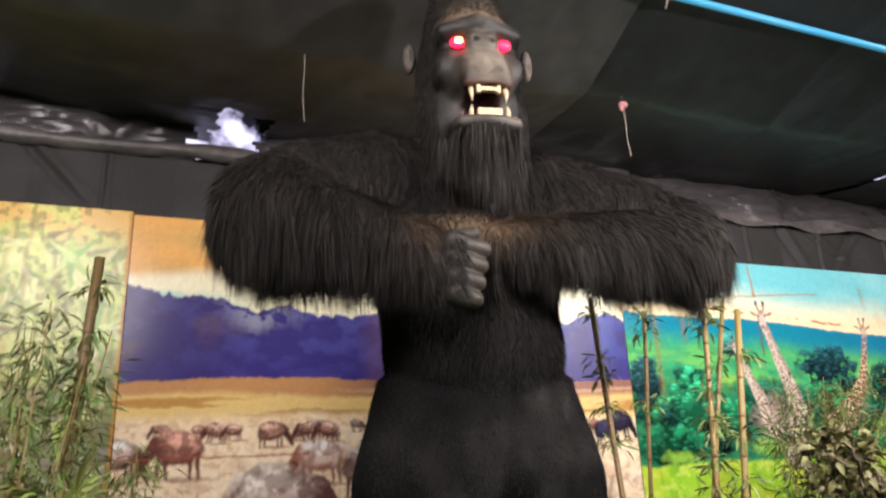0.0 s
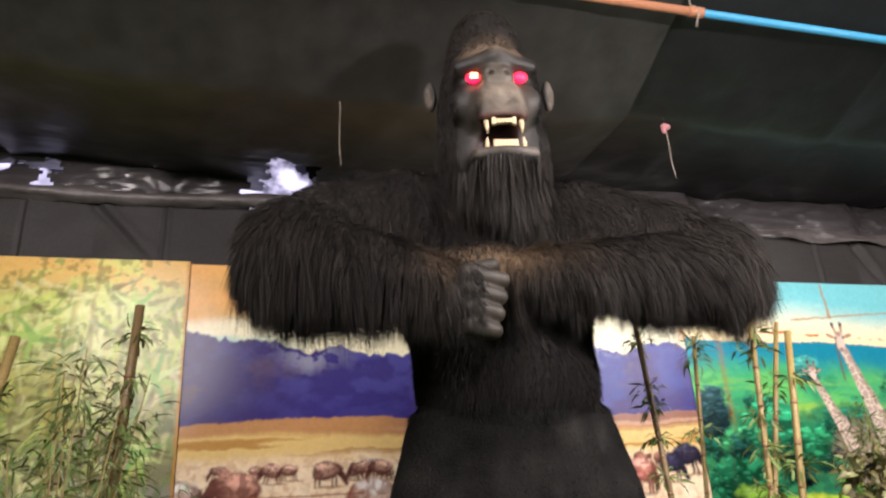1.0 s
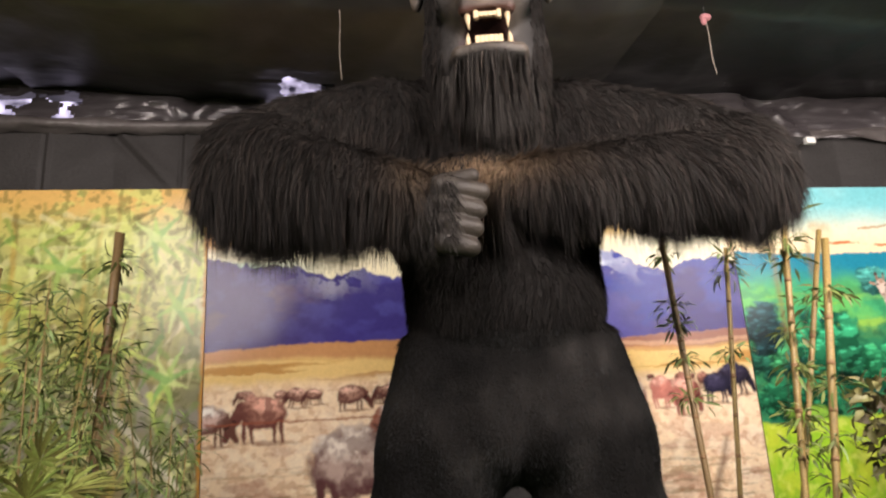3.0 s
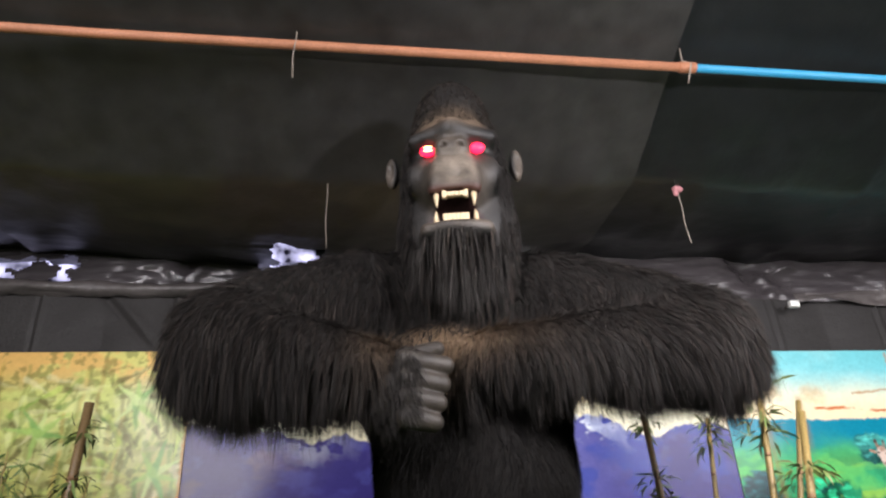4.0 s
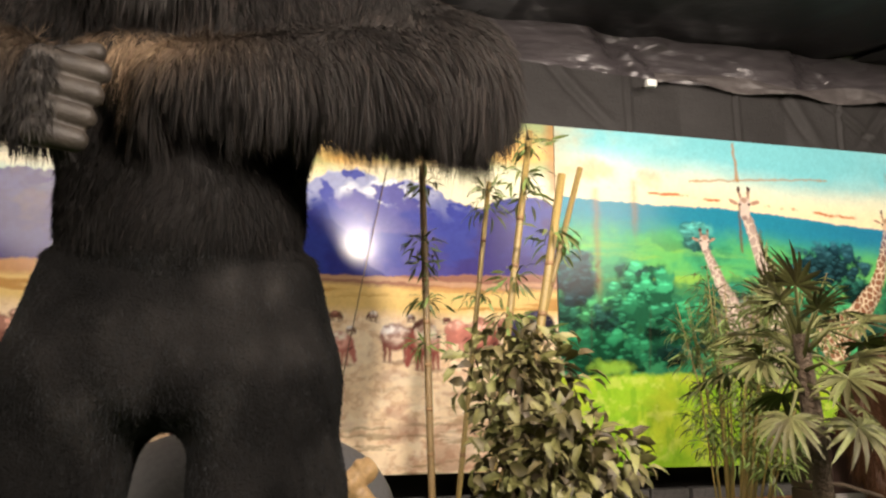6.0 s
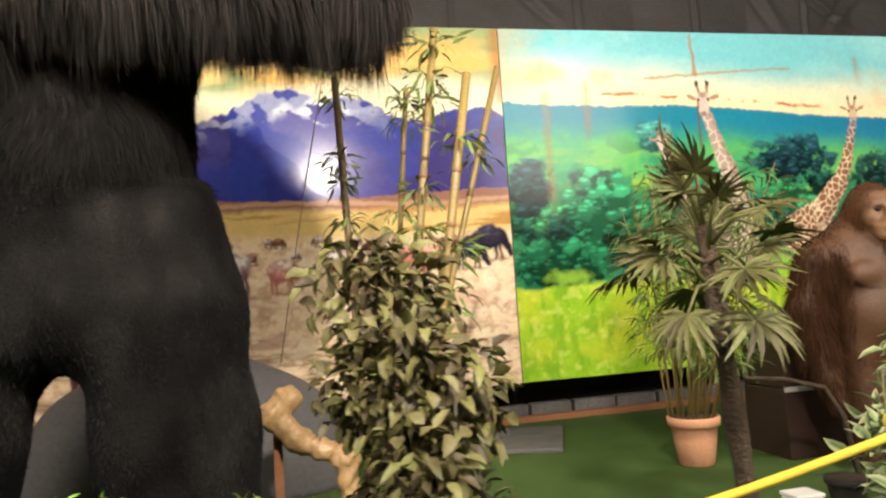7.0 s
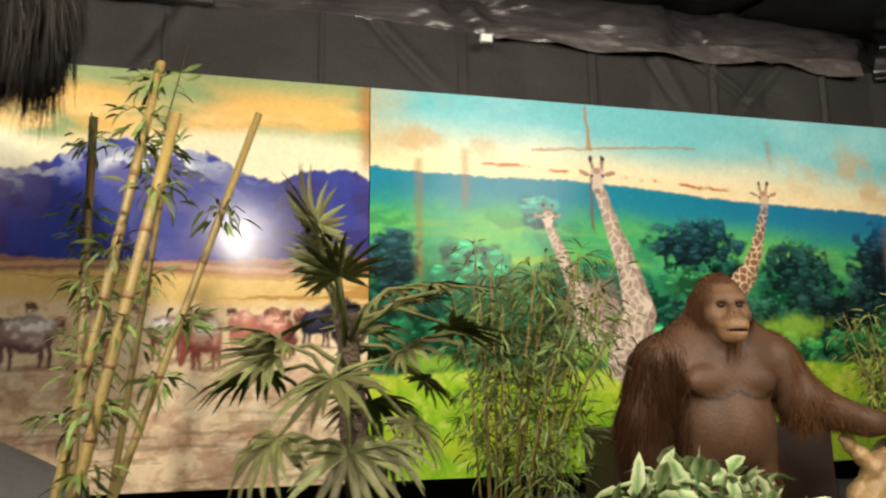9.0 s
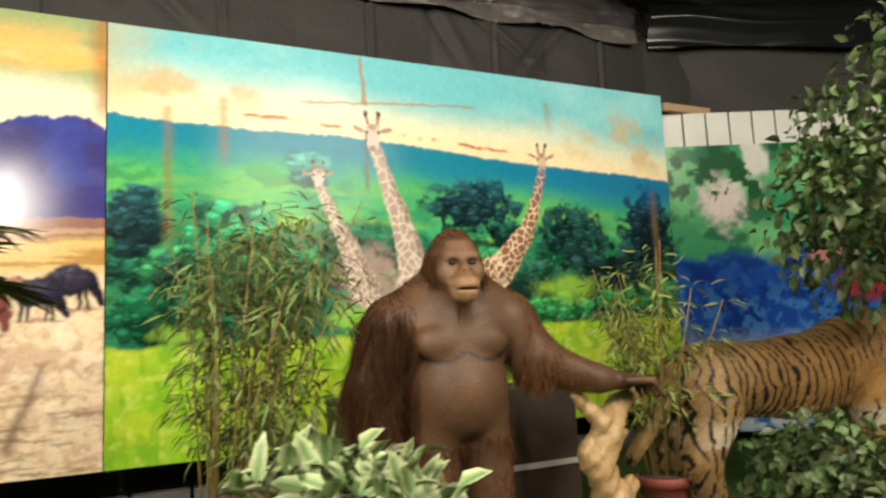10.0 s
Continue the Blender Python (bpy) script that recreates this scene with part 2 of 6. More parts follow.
def part(name, geo, mats, parent=None, label="", smooth=True):
    ob = new(name, geo.mesh(name, mats, smooth))
    if parent:
        ob.parent = parent
    return tagged(ob, label)


def thing(name, place, label, category, group="", kind="", turn=0):
    ob = new(name)
    ob.matrix_basis = pose(*place, 0, 0, turn)
    ob.empty_display_size = 0.1
    return tagged(ob, label, category, group, kind)


def hash2(ix, iy, seed):
    h = np.sin(ix * 127.1 + iy * 311.7 + seed * 74.7) * 43758.5453
    return h - np.floor(h)


def value_noise(x, y, seed=0):
    ix, iy = np.floor(x), np.floor(y)
    fx, fy = x - ix, y - iy
    fx, fy = fx * fx * (3 - 2 * fx), fy * fy * (3 - 2 * fy)
    a, b = hash2(ix, iy, seed), hash2(ix + 1, iy, seed)
    c, d = hash2(ix, iy + 1, seed), hash2(ix + 1, iy + 1, seed)
    return (a + (b - a) * fx) * (1 - fy) + (c + (d - c) * fx) * fy


def fbm(x, y, seed=0, octaves=4):
    total, gain = 0, 0.5
    for k in range(octaves):
        total = total + gain * value_noise(x, y, seed + k)
        x, y, gain = x * 2.03, y * 2.03, gain * 0.5
    return total / (1 - 0.5 ** octaves)


def cells(x, y, seed=0):
    """Distance to the border of irregular cells."""
    ix, iy = np.floor(x), np.floor(y)
    near = np.full((2,) + x.shape, 9.0)
    for dx in (-1, 0, 1):
        for dy in (-1, 0, 1):
            a, b = ix + dx, iy + dy
            d = np.hypot(a + hash2(a, b, seed) - x, b + hash2(a, b, seed + 3) - y)
            near[1] = np.minimum(near[1], np.maximum(near[0], d))
            near[0] = np.minimum(near[0], d)
    return near[1] - near[0]


def smooth_step(a, b, x):
    t = np.clip((x - a) / (b - a), 0, 1)
    return t * t * (3 - 2 * t)


# ---- implicit bodies ----


def blend(a, b, k):
    h = np.clip(0.5 + 0.5 * (b - a) / k, 0, 1)
    return b + (a - b) * h - k * h * (1 - h)


def ellipsoid(p, c, r):
    q = (p - np.array(c, np.float32)) / np.array(r, np.float32)
    k = np.sqrt((q * q).sum(-1))
    return (k - 1) * min(r)


def capsule(p, a, b, r1, r2):
    a, b = np.array(a, np.float32), np.array(b, np.float32)
    d = b - a
    t = np.clip(((p - a) @ d) / (d @ d), 0, 1)
    return np.sqrt(((p - a - t[..., None] * d) ** 2).sum(-1)) - (r1 + (r2 - r1) * t)


def surface(field, lo, hi, step):
    """Vertices and quads of the surface where field is zero."""
    axes = [np.arange(a, b, step, dtype=np.float32) for a, b in zip(lo, hi)]
    val = np.empty([len(a) for a in axes], np.float32)
    yz = np.stack(np.meshgrid(axes[1], axes[2], indexing="ij"), -1)
    for i, x in enumerate(axes[0]):
        val[i] = field(np.concatenate((np.full(yz.shape[:2] + (1,), x, np.float32), yz), -1))
    ins = val < 0
    n = np.array(val.shape) - 1
    corners = [(i, j, k) for i in (0, 1) for j in (0, 1) for k in (0, 1)]
    count = sum(ins[i:i + n[0], j:j + n[1], k:k + n[2]].astype(np.int8) for i, j, k in corners)
    cells = np.argwhere((count > 0) & (count < 8))
    cv = np.stack([val[cells[:, 0] + i, cells[:, 1] + j, cells[:, 2] + k] for i, j, k in corners], 1)
    acc, num = np.zeros((len(cells), 3)), np.zeros(len(cells))
    for a in range(8):
        for b in range(a + 1, 8):
            if sum(abs(x - y) for x, y in zip(corners[a], corners[b])) != 1:
                continue
            m = (cv[:, a] < 0) != (cv[:, b] < 0)
            t = cv[m, a] / (cv[m, a] - cv[m, b])
            ca, cb = np.array(corners[a]), np.array(corners[b])
            acc[m] += ca + t[:, None] * (cb - ca)
            num[m] += 1
    verts = np.array(lo) + (cells + acc / num[:, None]) * step
    index = np.full(n, -1)
    index[tuple(cells.T)] = np.arange(len(cells))
    quads = []
    for ax in range(3):
        o1, o2 = (ax + 1) % 3, (ax + 2) % 3
        s0, s1 = [slice(None)] * 3, [slice(None)] * 3
        s0[ax], s1[ax] = slice(0, -1), slice(1, None)
        change = ins[tuple(s0)] != ins[tuple(s1)]
        e = np.argwhere(change)
        e = e[(e[:, o1] > 0) & (e[:, o2] > 0) & (e[:, o1] < n[o1]) & (e[:, o2] < n[o2])]
        d1, d2 = np.eye(3, dtype=int)[o1], np.eye(3, dtype=int)[o2]
        q = np.stack([index[tuple((e - d).T)] for d in (0 * d1, d1, d1 + d2, d2)], 1)
        flip = ~ins[tuple(e.T)]
        q[flip] = q[flip][:, ::-1]
        quads.append(q)
    return verts, np.concatenate(quads)


def scatter(verts, quads, number, weight=None):
    """Random points on a mesh of quads, with normals."""
    a, b, c, d = (verts[quads[:, i]] for i in range(4))
    nor = np.cross(c - a, d - b)
    area = np.linalg.norm(nor, axis=1) + 1e-12
    nor = nor / area[:, None]
    p = area * (weight((a + c) / 2) if weight else 1)
    pick = RNG.choice(len(quads), number, p=p / p.sum())
    s, t = RNG.random((2, number, 1))
    pts = (a[pick] * (1 - s) + b[pick] * s) * (1 - t) + (d[pick] * (1 - s) + c[pick] * s) * t
    return pts, nor[pick]


def tufts(geo, pts, way, length, width, curl, colour, slot=0, fall=(0, 0, -1.0)):
    """Tapered locks of hair that start along way and fall."""
    n = len(pts)
    side = np.cross(way, RNG.normal(size=(n, 3)))
    side /= np.linalg.norm(side, axis=1)[:, None] + 1e-9
    length, width, curl = (np.broadcast_to(np.asarray(q, float), n)[:, None] for q in (length, width, curl))
    rows, pos, d = [], pts - way * 0.01, way.copy()
    for k, w in enumerate((1.0, 0.9, 0.55, 0.0)):
        rows += [pos + side * width * w * 0.5, pos - side * width * w * 0.5] if w else [pos]
        d = d + curl * np.array(fall)
        d /= np.linalg.norm(d, axis=1)[:, None]
        pos = pos + d * length / 3
    v = np.stack(rows, 1).reshape(-1, 3)
    k = np.arange(n)[:, None] * 7
    quad = np.concatenate([k + np.array(q)[None] for q in ((0, 1, 3, 2), (2, 3, 5, 4))])
    tri = k + np.array((4, 5, 6))[None]
    geo.add(v, [quad, tri], slot, np.repeat(colour, 7, axis=0))

# ---- hall ----
X0, X1, Y0, Y1 = -7.0, 13.5, -4.5, 7.1
WALL = 6.503


def structure(name, geo, mats, label, smooth=True):
    return tagged(part(name, geo, mats, None, "", smooth), label, name.split("_")[0], "", "structure")


structure("floor", Geo().box((X0, Y0, -0.2), (X1, Y1, 0.0)), M["carpet"], "green artificial grass carpet over the hall floor", False)
structure("wall_north", Geo().box((X0, Y1, -0.2), (X1, Y1 + 0.15, 3.95)), M["dark"], "dark painted low wall behind the painted panels", False)
structure("wall_south", Geo().box((X0, Y0 - 0.15, -0.2), (X1, Y0, 6.2)), M["hall"], "dim grey hall wall behind the visitors", False)
structure("wall_west", Geo().box((X0 - 0.15, Y0, -0.2), (X0, Y1, 6.2)), M["hall"], "dim grey side wall of the hall", False)
structure("wall_east", Geo().box((X1, Y0, -0.2), (X1 + 0.15, Y1, 6.2)), M["hall"], "dim grey side wall of the hall", False)


def sheet(fn, us, vs, thick=0.004, slot=0):
    """A sheet of cloth or film over a grid, with a back side."""
    g = Geo()
    U, V = np.meshgrid(us, vs, indexing="ij")
    p = np.stack(fn(U, V), -1)
    nu, nv = U.shape
    i, j = np.meshgrid(np.arange(nu - 1), np.arange(nv - 1), indexing="ij")
    k = (i * nv + j).ravel()
    q = np.stack((k, k + nv, k + nv + 1, k + 1), 1)
    return g.add(p.reshape(-1, 3), q, slot)


def ceiling_height(y):
    return np.interp(y, (-4.6, 0.0, 2.0, 3.9, 5.05, 6.2, 7.3), (6.1, 5.85, 5.45, 4.80, 4.36, 4.42, 4.62))


def tarp(x0, x1, seed, lift):
    def fn(U, V):
        span = (U - x0) / (x1 - x0)
        sag = -0.10 * np.sin(np.pi * span) * (1 + 0.4 * np.sin(V * 1.7 + seed))
        fold = 0.06 * (fbm(U * 1.3 + seed, V * 0.55, seed, 3) - 0.5) + 0.035 * (fbm(U * 3.1, V * 3.7 + seed, seed + 9, 3) - 0.5)
        crease = 0.05 * np.abs(2 * fbm(U * 0.9 + seed, V * 0.35 + U * 0.25, seed + 21, 2) - 1) ** 0.5 + 0.012 * np.abs(np.sin(U * 2.1 + 3 * fbm(U, V * 0.5, seed + 27, 2) + 0.7 * V)) ** 12
        return U, V, ceiling_height(V) + lift + sag + fold + crease - 0.03
    us, vs = np.linspace(x0, x1, 110), np.linspace(-4.6, 7.25, 170)
    if x0 < 0.5 < x1:
        us, vs = np.union1d(us, np.linspace(0.1, 1.0, 90)), np.union1d(vs, np.linspace(5.9, 7.24, 110))
    g = sheet(fn, us, vs)
    mid = np.concatenate(g.v)[g.f[0]].mean(1)
    ragged = 0.25 * (fbm(mid[:, 0] * 5, mid[:, 1] * 5, 217, 3) - 0.5)
    torn = (np.abs(mid[:, 0] - 0.54) < 0.25 + ragged) & (mid[:, 1] > 6.15 + ragged)
    g.f, g.m = [g.f[0][~torn]], [np.zeros((~torn).sum(), int)]
    return g


for k, (a, b, lift, m) in enumerate(((-7.1, -1.9, 0.05, "tarp"), (-2.0, 3.36, -0.02, "tarp"), (3.25, 8.2, 0.05, "tarp_dark"), (8.1, 13.6, 0.0, "tarp"))):
    tagged(part("ceiling", tarp(a, b, k * 3.3, lift), M[m]), "sagging black plastic sheeting under the roof", "ceiling", "", "structure")
structure("roof", Geo().box((X0 - 0.2, Y0 - 0.2, 6.25), (X1 + 0.2, Y1 + 0.2, 6.4)), M["dark"], "dark closed roof above the sheeting", False)


def valance(U, V):
    """Cloth pinned up in lengths: upright seams, slack between them, a few sharp slanting folds."""
    s = (V - 3.25) / 0.73
    bay = (U % 1.17) / 1.17
    slack = -0.05 * np.sin(np.pi * bay) * (1 - 0.5 * s) * (0.4 + 1.2 * hash2(np.floor(U / 1.17), 0 * U, 5))
    seam = 0.016 * np.exp(-((bay - 0.5) / 0.012) ** 2) - 0.016 * np.exp(-((bay - 0.53) / 0.02) ** 2)
    fold = 0
    for k, (first, slope) in enumerate(((0.9, 0.7), (3.0, -0.5), (4.5, 0.9), (6.95, 0.55), (7.25, 1.5), (8.3, -0.8), (-1.2, 0.8), (-3.1, -0.6))):
        off = U - first - slope * (1 - s) * 0.8
        fold = fold + 0.02 * (np.exp(-(off / 0.05) ** 2) - np.exp(-((off - 0.10) / 0.07) ** 2)) * smooth_step(0.1, 0.5, s)
    soft = 0.06 * (fbm(U * 0.9, V * 1.3, 3, 3) - 0.5) + 0.014 * (fbm(U * 4, V * 6, 7, 3) - 0.5)
    return U, np.maximum(6.53, 6.60 + slack + seam + fold + soft), V + 0.03 * np.sin(U * 1.9) * s + 0.02 * (fbm(U * 2, 0 * U, 8, 2) - 0.5)


structure("trim", sheet(valance, np.linspace(X0, 9.9, 1100), np.linspace(3.25, 3.98, 40)), M["cloth"], "creased charcoal cloth band hung above the painted panels")


def film(U, V):
    a = fbm(U * 1.7, V * 3, 21, 4)
    return U, 6.78 + 0.16 * (a - 0.5) + 0.05 * np.sin(U * 3 + 5 * a), V


def with_gaps(g, gaps):
    p = np.concatenate(g.v)
    q = g.f[0]
    c = p[q].mean(1)
    keep = np.ones(len(q), bool)
    for x0, x1, z0, z1, few in gaps:
        wob = 0.06 * np.sin(c[:, 0] * 19 + c[:, 2] * 23)
        tear = fbm(c[:, 0] * 3.1, c[:, 2] * 6.5, 211, 3) > few
        keep &= ~(tear & (c[:, 0] > x0 + wob) & (c[:, 0] < x1 + wob) & (c[:, 2] > z0 + wob * 0.4) & (c[:, 2] < z1 + wob * 0.4))
    g.f = [q[keep]]
    g.m = [np.zeros(keep.sum(), int)]
    return g


# Last two tears let the glow through in place of glints on the film.
GAPS = ((0.10, 0.72, 4.05, 4.7, 0.30), (-2.7, -1.6, 4.06, 4.45, 0.47), (10.0, 10.5, 4.12, 4.3, 0.5))
structure("wall_film", with_gaps(sheet(film, np.linspace(X0, X1, 620), np.linspace(3.9, 4.85, 60)), GAPS), M["foil"], "crumpled shiny black film closing the gap under the roof")
structure("backdrop", Geo().box((X0, 7.6, 3.6), (X1, 7.62, 5.4)), M["daylight"], "bright hazy daylight outside the torn film", False)


def plastic_edge(U, V):
    a = fbm(U * 2.3, V * 1.0, 231, 4)
    r = 0.02 + 0.085 * a
    return U, 6.54 - r * np.cos(V) + 0.05 * (a - 0.5), 4.03 + 0.02 * np.sin(U * 1.9) + r * np.sin(V) * 1.1


structure("trim_film", sheet(plastic_edge, np.linspace(X0, 3.3, 440), np.linspace(-1.9, 2.2, 10)), M["strip"], "crumpled grey plastic film rolled along the cloth's top edge")


def film_strip(U, V):
    """A pale strip of film left along the cloth's top edge, with slack triangles."""
    slip = 0.05 * np.abs(np.sin(U * 2.7)) ** 3 + 0.05 * (fbm(U * 5, V * 3, 241, 3) - 0.5)
    return U, 6.47 + slip + 0.03 * V, 3.955 + (V - 0.5) * (0.13 + 0.06 * np.sin(U * 5.1)) + 0.015 * np.sin(U * 3.3)


structure("trim_strip", sheet(film_strip, np.linspace(5.55, 9.2, 260), np.linspace(0, 1, 9)), M["strip"], "pale crumpled film strip along the cloth's top edge")


# low white blocks and a timber rail at the foot of the wall
wall_foot = thing("baseboard", (0, 0, 0), "row of whitewashed blocks with a brown timber rail", "baseboard", "", "structure")
block = Geo().box((-0.19, -0.05, 0), (0.19, 0.05, 0.17), 0, 0.012).mesh("block", M["block"], False)
for k in range(24):
    ob = new("block", block)
    ob.parent = wall_foot
    ob.matrix_basis = pose(1.2 + 0.41 * k, 6.92 + 0.012 * math.sin(k * 2.3), 0.0, 0, 0, 4 * math.sin(k * 1.7)) @ Matrix.Diagonal((1, 1, 0.75 + 0.35 * math.sin(k * 3.1) ** 2, 1))
part("rail", Geo().box((0.9, 6.74, 0.0), (8.2, 6.82, 0.055), 0, 0.008), M["rail"], wall_foot, "brown timber rail", False)

# ---- painted panels ----


def lin(r, g, b):
    c = np.array((r, g, b)) / 255.0
    return np.where(c <= 0.04045, c / 12.92, ((c + 0.055) / 1.055) ** 2.4)


class Paint:
    """Colours over the grid of a printed panel, in metres of the wall."""

    def __init__(self, x0, x1, z0, z1, nx, nz):
        self.x, self.z = np.meshgrid(np.linspace(x0, x1, nx), np.linspace(z0, z1, nz), indexing="ij")
        self.c = np.zeros(self.x.shape + (3,))
        self.gx, self.gz = self.x, self.z

    def warp(self):
        """Uneven edges, as in an enlarged photograph."""
        x, z = self.gx, self.gz
        self.x = x + 0.035 * (fbm(x * 7, z * 7, 401, 4) - 0.5) + 0.016 * (fbm(x * 31, z * 31, 405, 2) - 0.5)
        self.z = z + 0.035 * (fbm(x * 7, z * 7, 411, 4) - 0.5) + 0.016 * (fbm(x * 31, z * 31, 415, 2) - 0.5)

    def grain(self, amount):
        x, z = self.gx, self.gz
        tone = amount * (fbm(x * 24, z * 24, 421, 3) - 0.5) + 0.8 * amount * (fbm(x * 60, z * 60, 425, 2) - 0.5) + 0.6 * amount * (fbm(x * 1.3, z * 1.5, 429, 3) - 0.5)
        self.c *= 1 + tone[..., None]

    def lay(self, mask, colour):
        colour = lin(*colour) if isinstance(colour, tuple) else colour
        self.c += np.clip(mask, 0, 1)[..., None] * (colour - self.c)

    def window(self, x0, x1, z0, z1):
        """The same print, only a part of it."""
        i = slice(*np.searchsorted(self.gx[:, 0], (x0, x1)))
        j = slice(*np.searchsorted(self.gz[0], (z0, z1)))
        sub = Paint(0, 1, 0, 1, 2, 2)
        sub.x, sub.z, sub.gx, sub.gz, sub.c = self.x[i, j], self.z[i, j], self.gx[i, j], self.gz[i, j], self.c[i, j]
        return sub

    def above(self, line, soft=0.02):
        return smooth_step(-soft, soft, self.z - line)

    def oval(self, cx, cz, rx, rz, turn=0, soft=0.25, rough=0.0):
        a = radians(turn)
        u, v = self.x - cx, self.z - cz
        u, v = u * np.cos(a) + v * np.sin(a), -u * np.sin(a) + v * np.cos(a)
        r = np.sqrt((u / rx) ** 2 + (v / rz) ** 2)
        if rough:
            r = r + rough * (fbm(self.x * 14, self.z * 14, 31, 3) - 0.5)
        return 1 - smooth_step(1 - soft, 1 + soft * 0.4, r)

    def bar(self, x0, z0, x1, z1, w0, w1, soft=0.012):
        d = np.array((x1 - x0, z1 - z0))
        t = np.clip(((self.x - x0) * d[0] + (self.z - z0) * d[1]) / (d @ d), 0, 1)
        r = np.hypot(self.x - x0 - t * d[0], self.z - z0 - t * d[1])
        return 1 - smooth_step(-soft, soft, r - (w0 + (w1 - w0) * t))


def grazing(p, cx, cz, s, body, shade, face=-1, slim=1.0):
    """A grazing animal of a flock: dark legs and lowered head, a woolly body lit from above."""
    p = p.window(cx - 1.1 * s, cx + 1.1 * s, cz - 0.75 * s, cz + 0.6 * s)
    if not p.c.size:
        return
    w = s * slim
    p.lay(p.oval(cx + 0.12 * s, cz - 0.52 * s, 0.55 * w, 0.05 * s, 0, 0.6) * 0.55, (126, 84, 66))
    for k, dx in enumerate((-0.31, -0.20, 0.22, 0.32)):
        p.lay(p.bar(cx + dx * w, cz - 0.1 * s, cx + dx * w + 0.03 * s * (k % 2), cz - 0.50 * s, 0.045 * s, 0.022 * s), shade)
    p.lay(p.bar(cx + face * 0.36 * w, cz + 0.06 * s, cx + face * 0.55 * w, cz - 0.22 * s, 0.13 * s, 0.09 * s), shade)
    p.lay(p.bar(cx + face * 0.55 * w, cz - 0.22 * s, cx + face * 0.63 * w, cz - 0.42 * s, 0.085 * s, 0.055 * s), shade)
    p.lay(p.oval(cx + face * 0.47 * w, cz - 0.14 * s, 0.10 * s, 0.035 * s, face * 40, 0.4), tuple(c * 0.7 for c in shade))
    p.lay(p.oval(cx, cz, 0.45 * w, 0.30 * s, 5 * face, 0.18, 0.3), shade)
    curls = smooth_step(0.38, 0.62, fbm(p.x * 9 / s, p.z * 9 / s, 35, 3))
    p.lay(p.oval(cx, cz + 0.04 * s, 0.42 * w, 0.25 * s, 5 * face, 0.5, 0.7) * (0.35 + 0.65 * curls), body)
    p.lay(p.oval(cx - 0.05 * face * w, cz + 0.15 * s, 0.36 * w, 0.13 * s, 4 * face, 0.7, 1.2) * (0.25 + 0.55 * curls), tuple(min(255, c * 1.25 + 40) for c in body) if max(body) > 90 else (92, 90, 120))


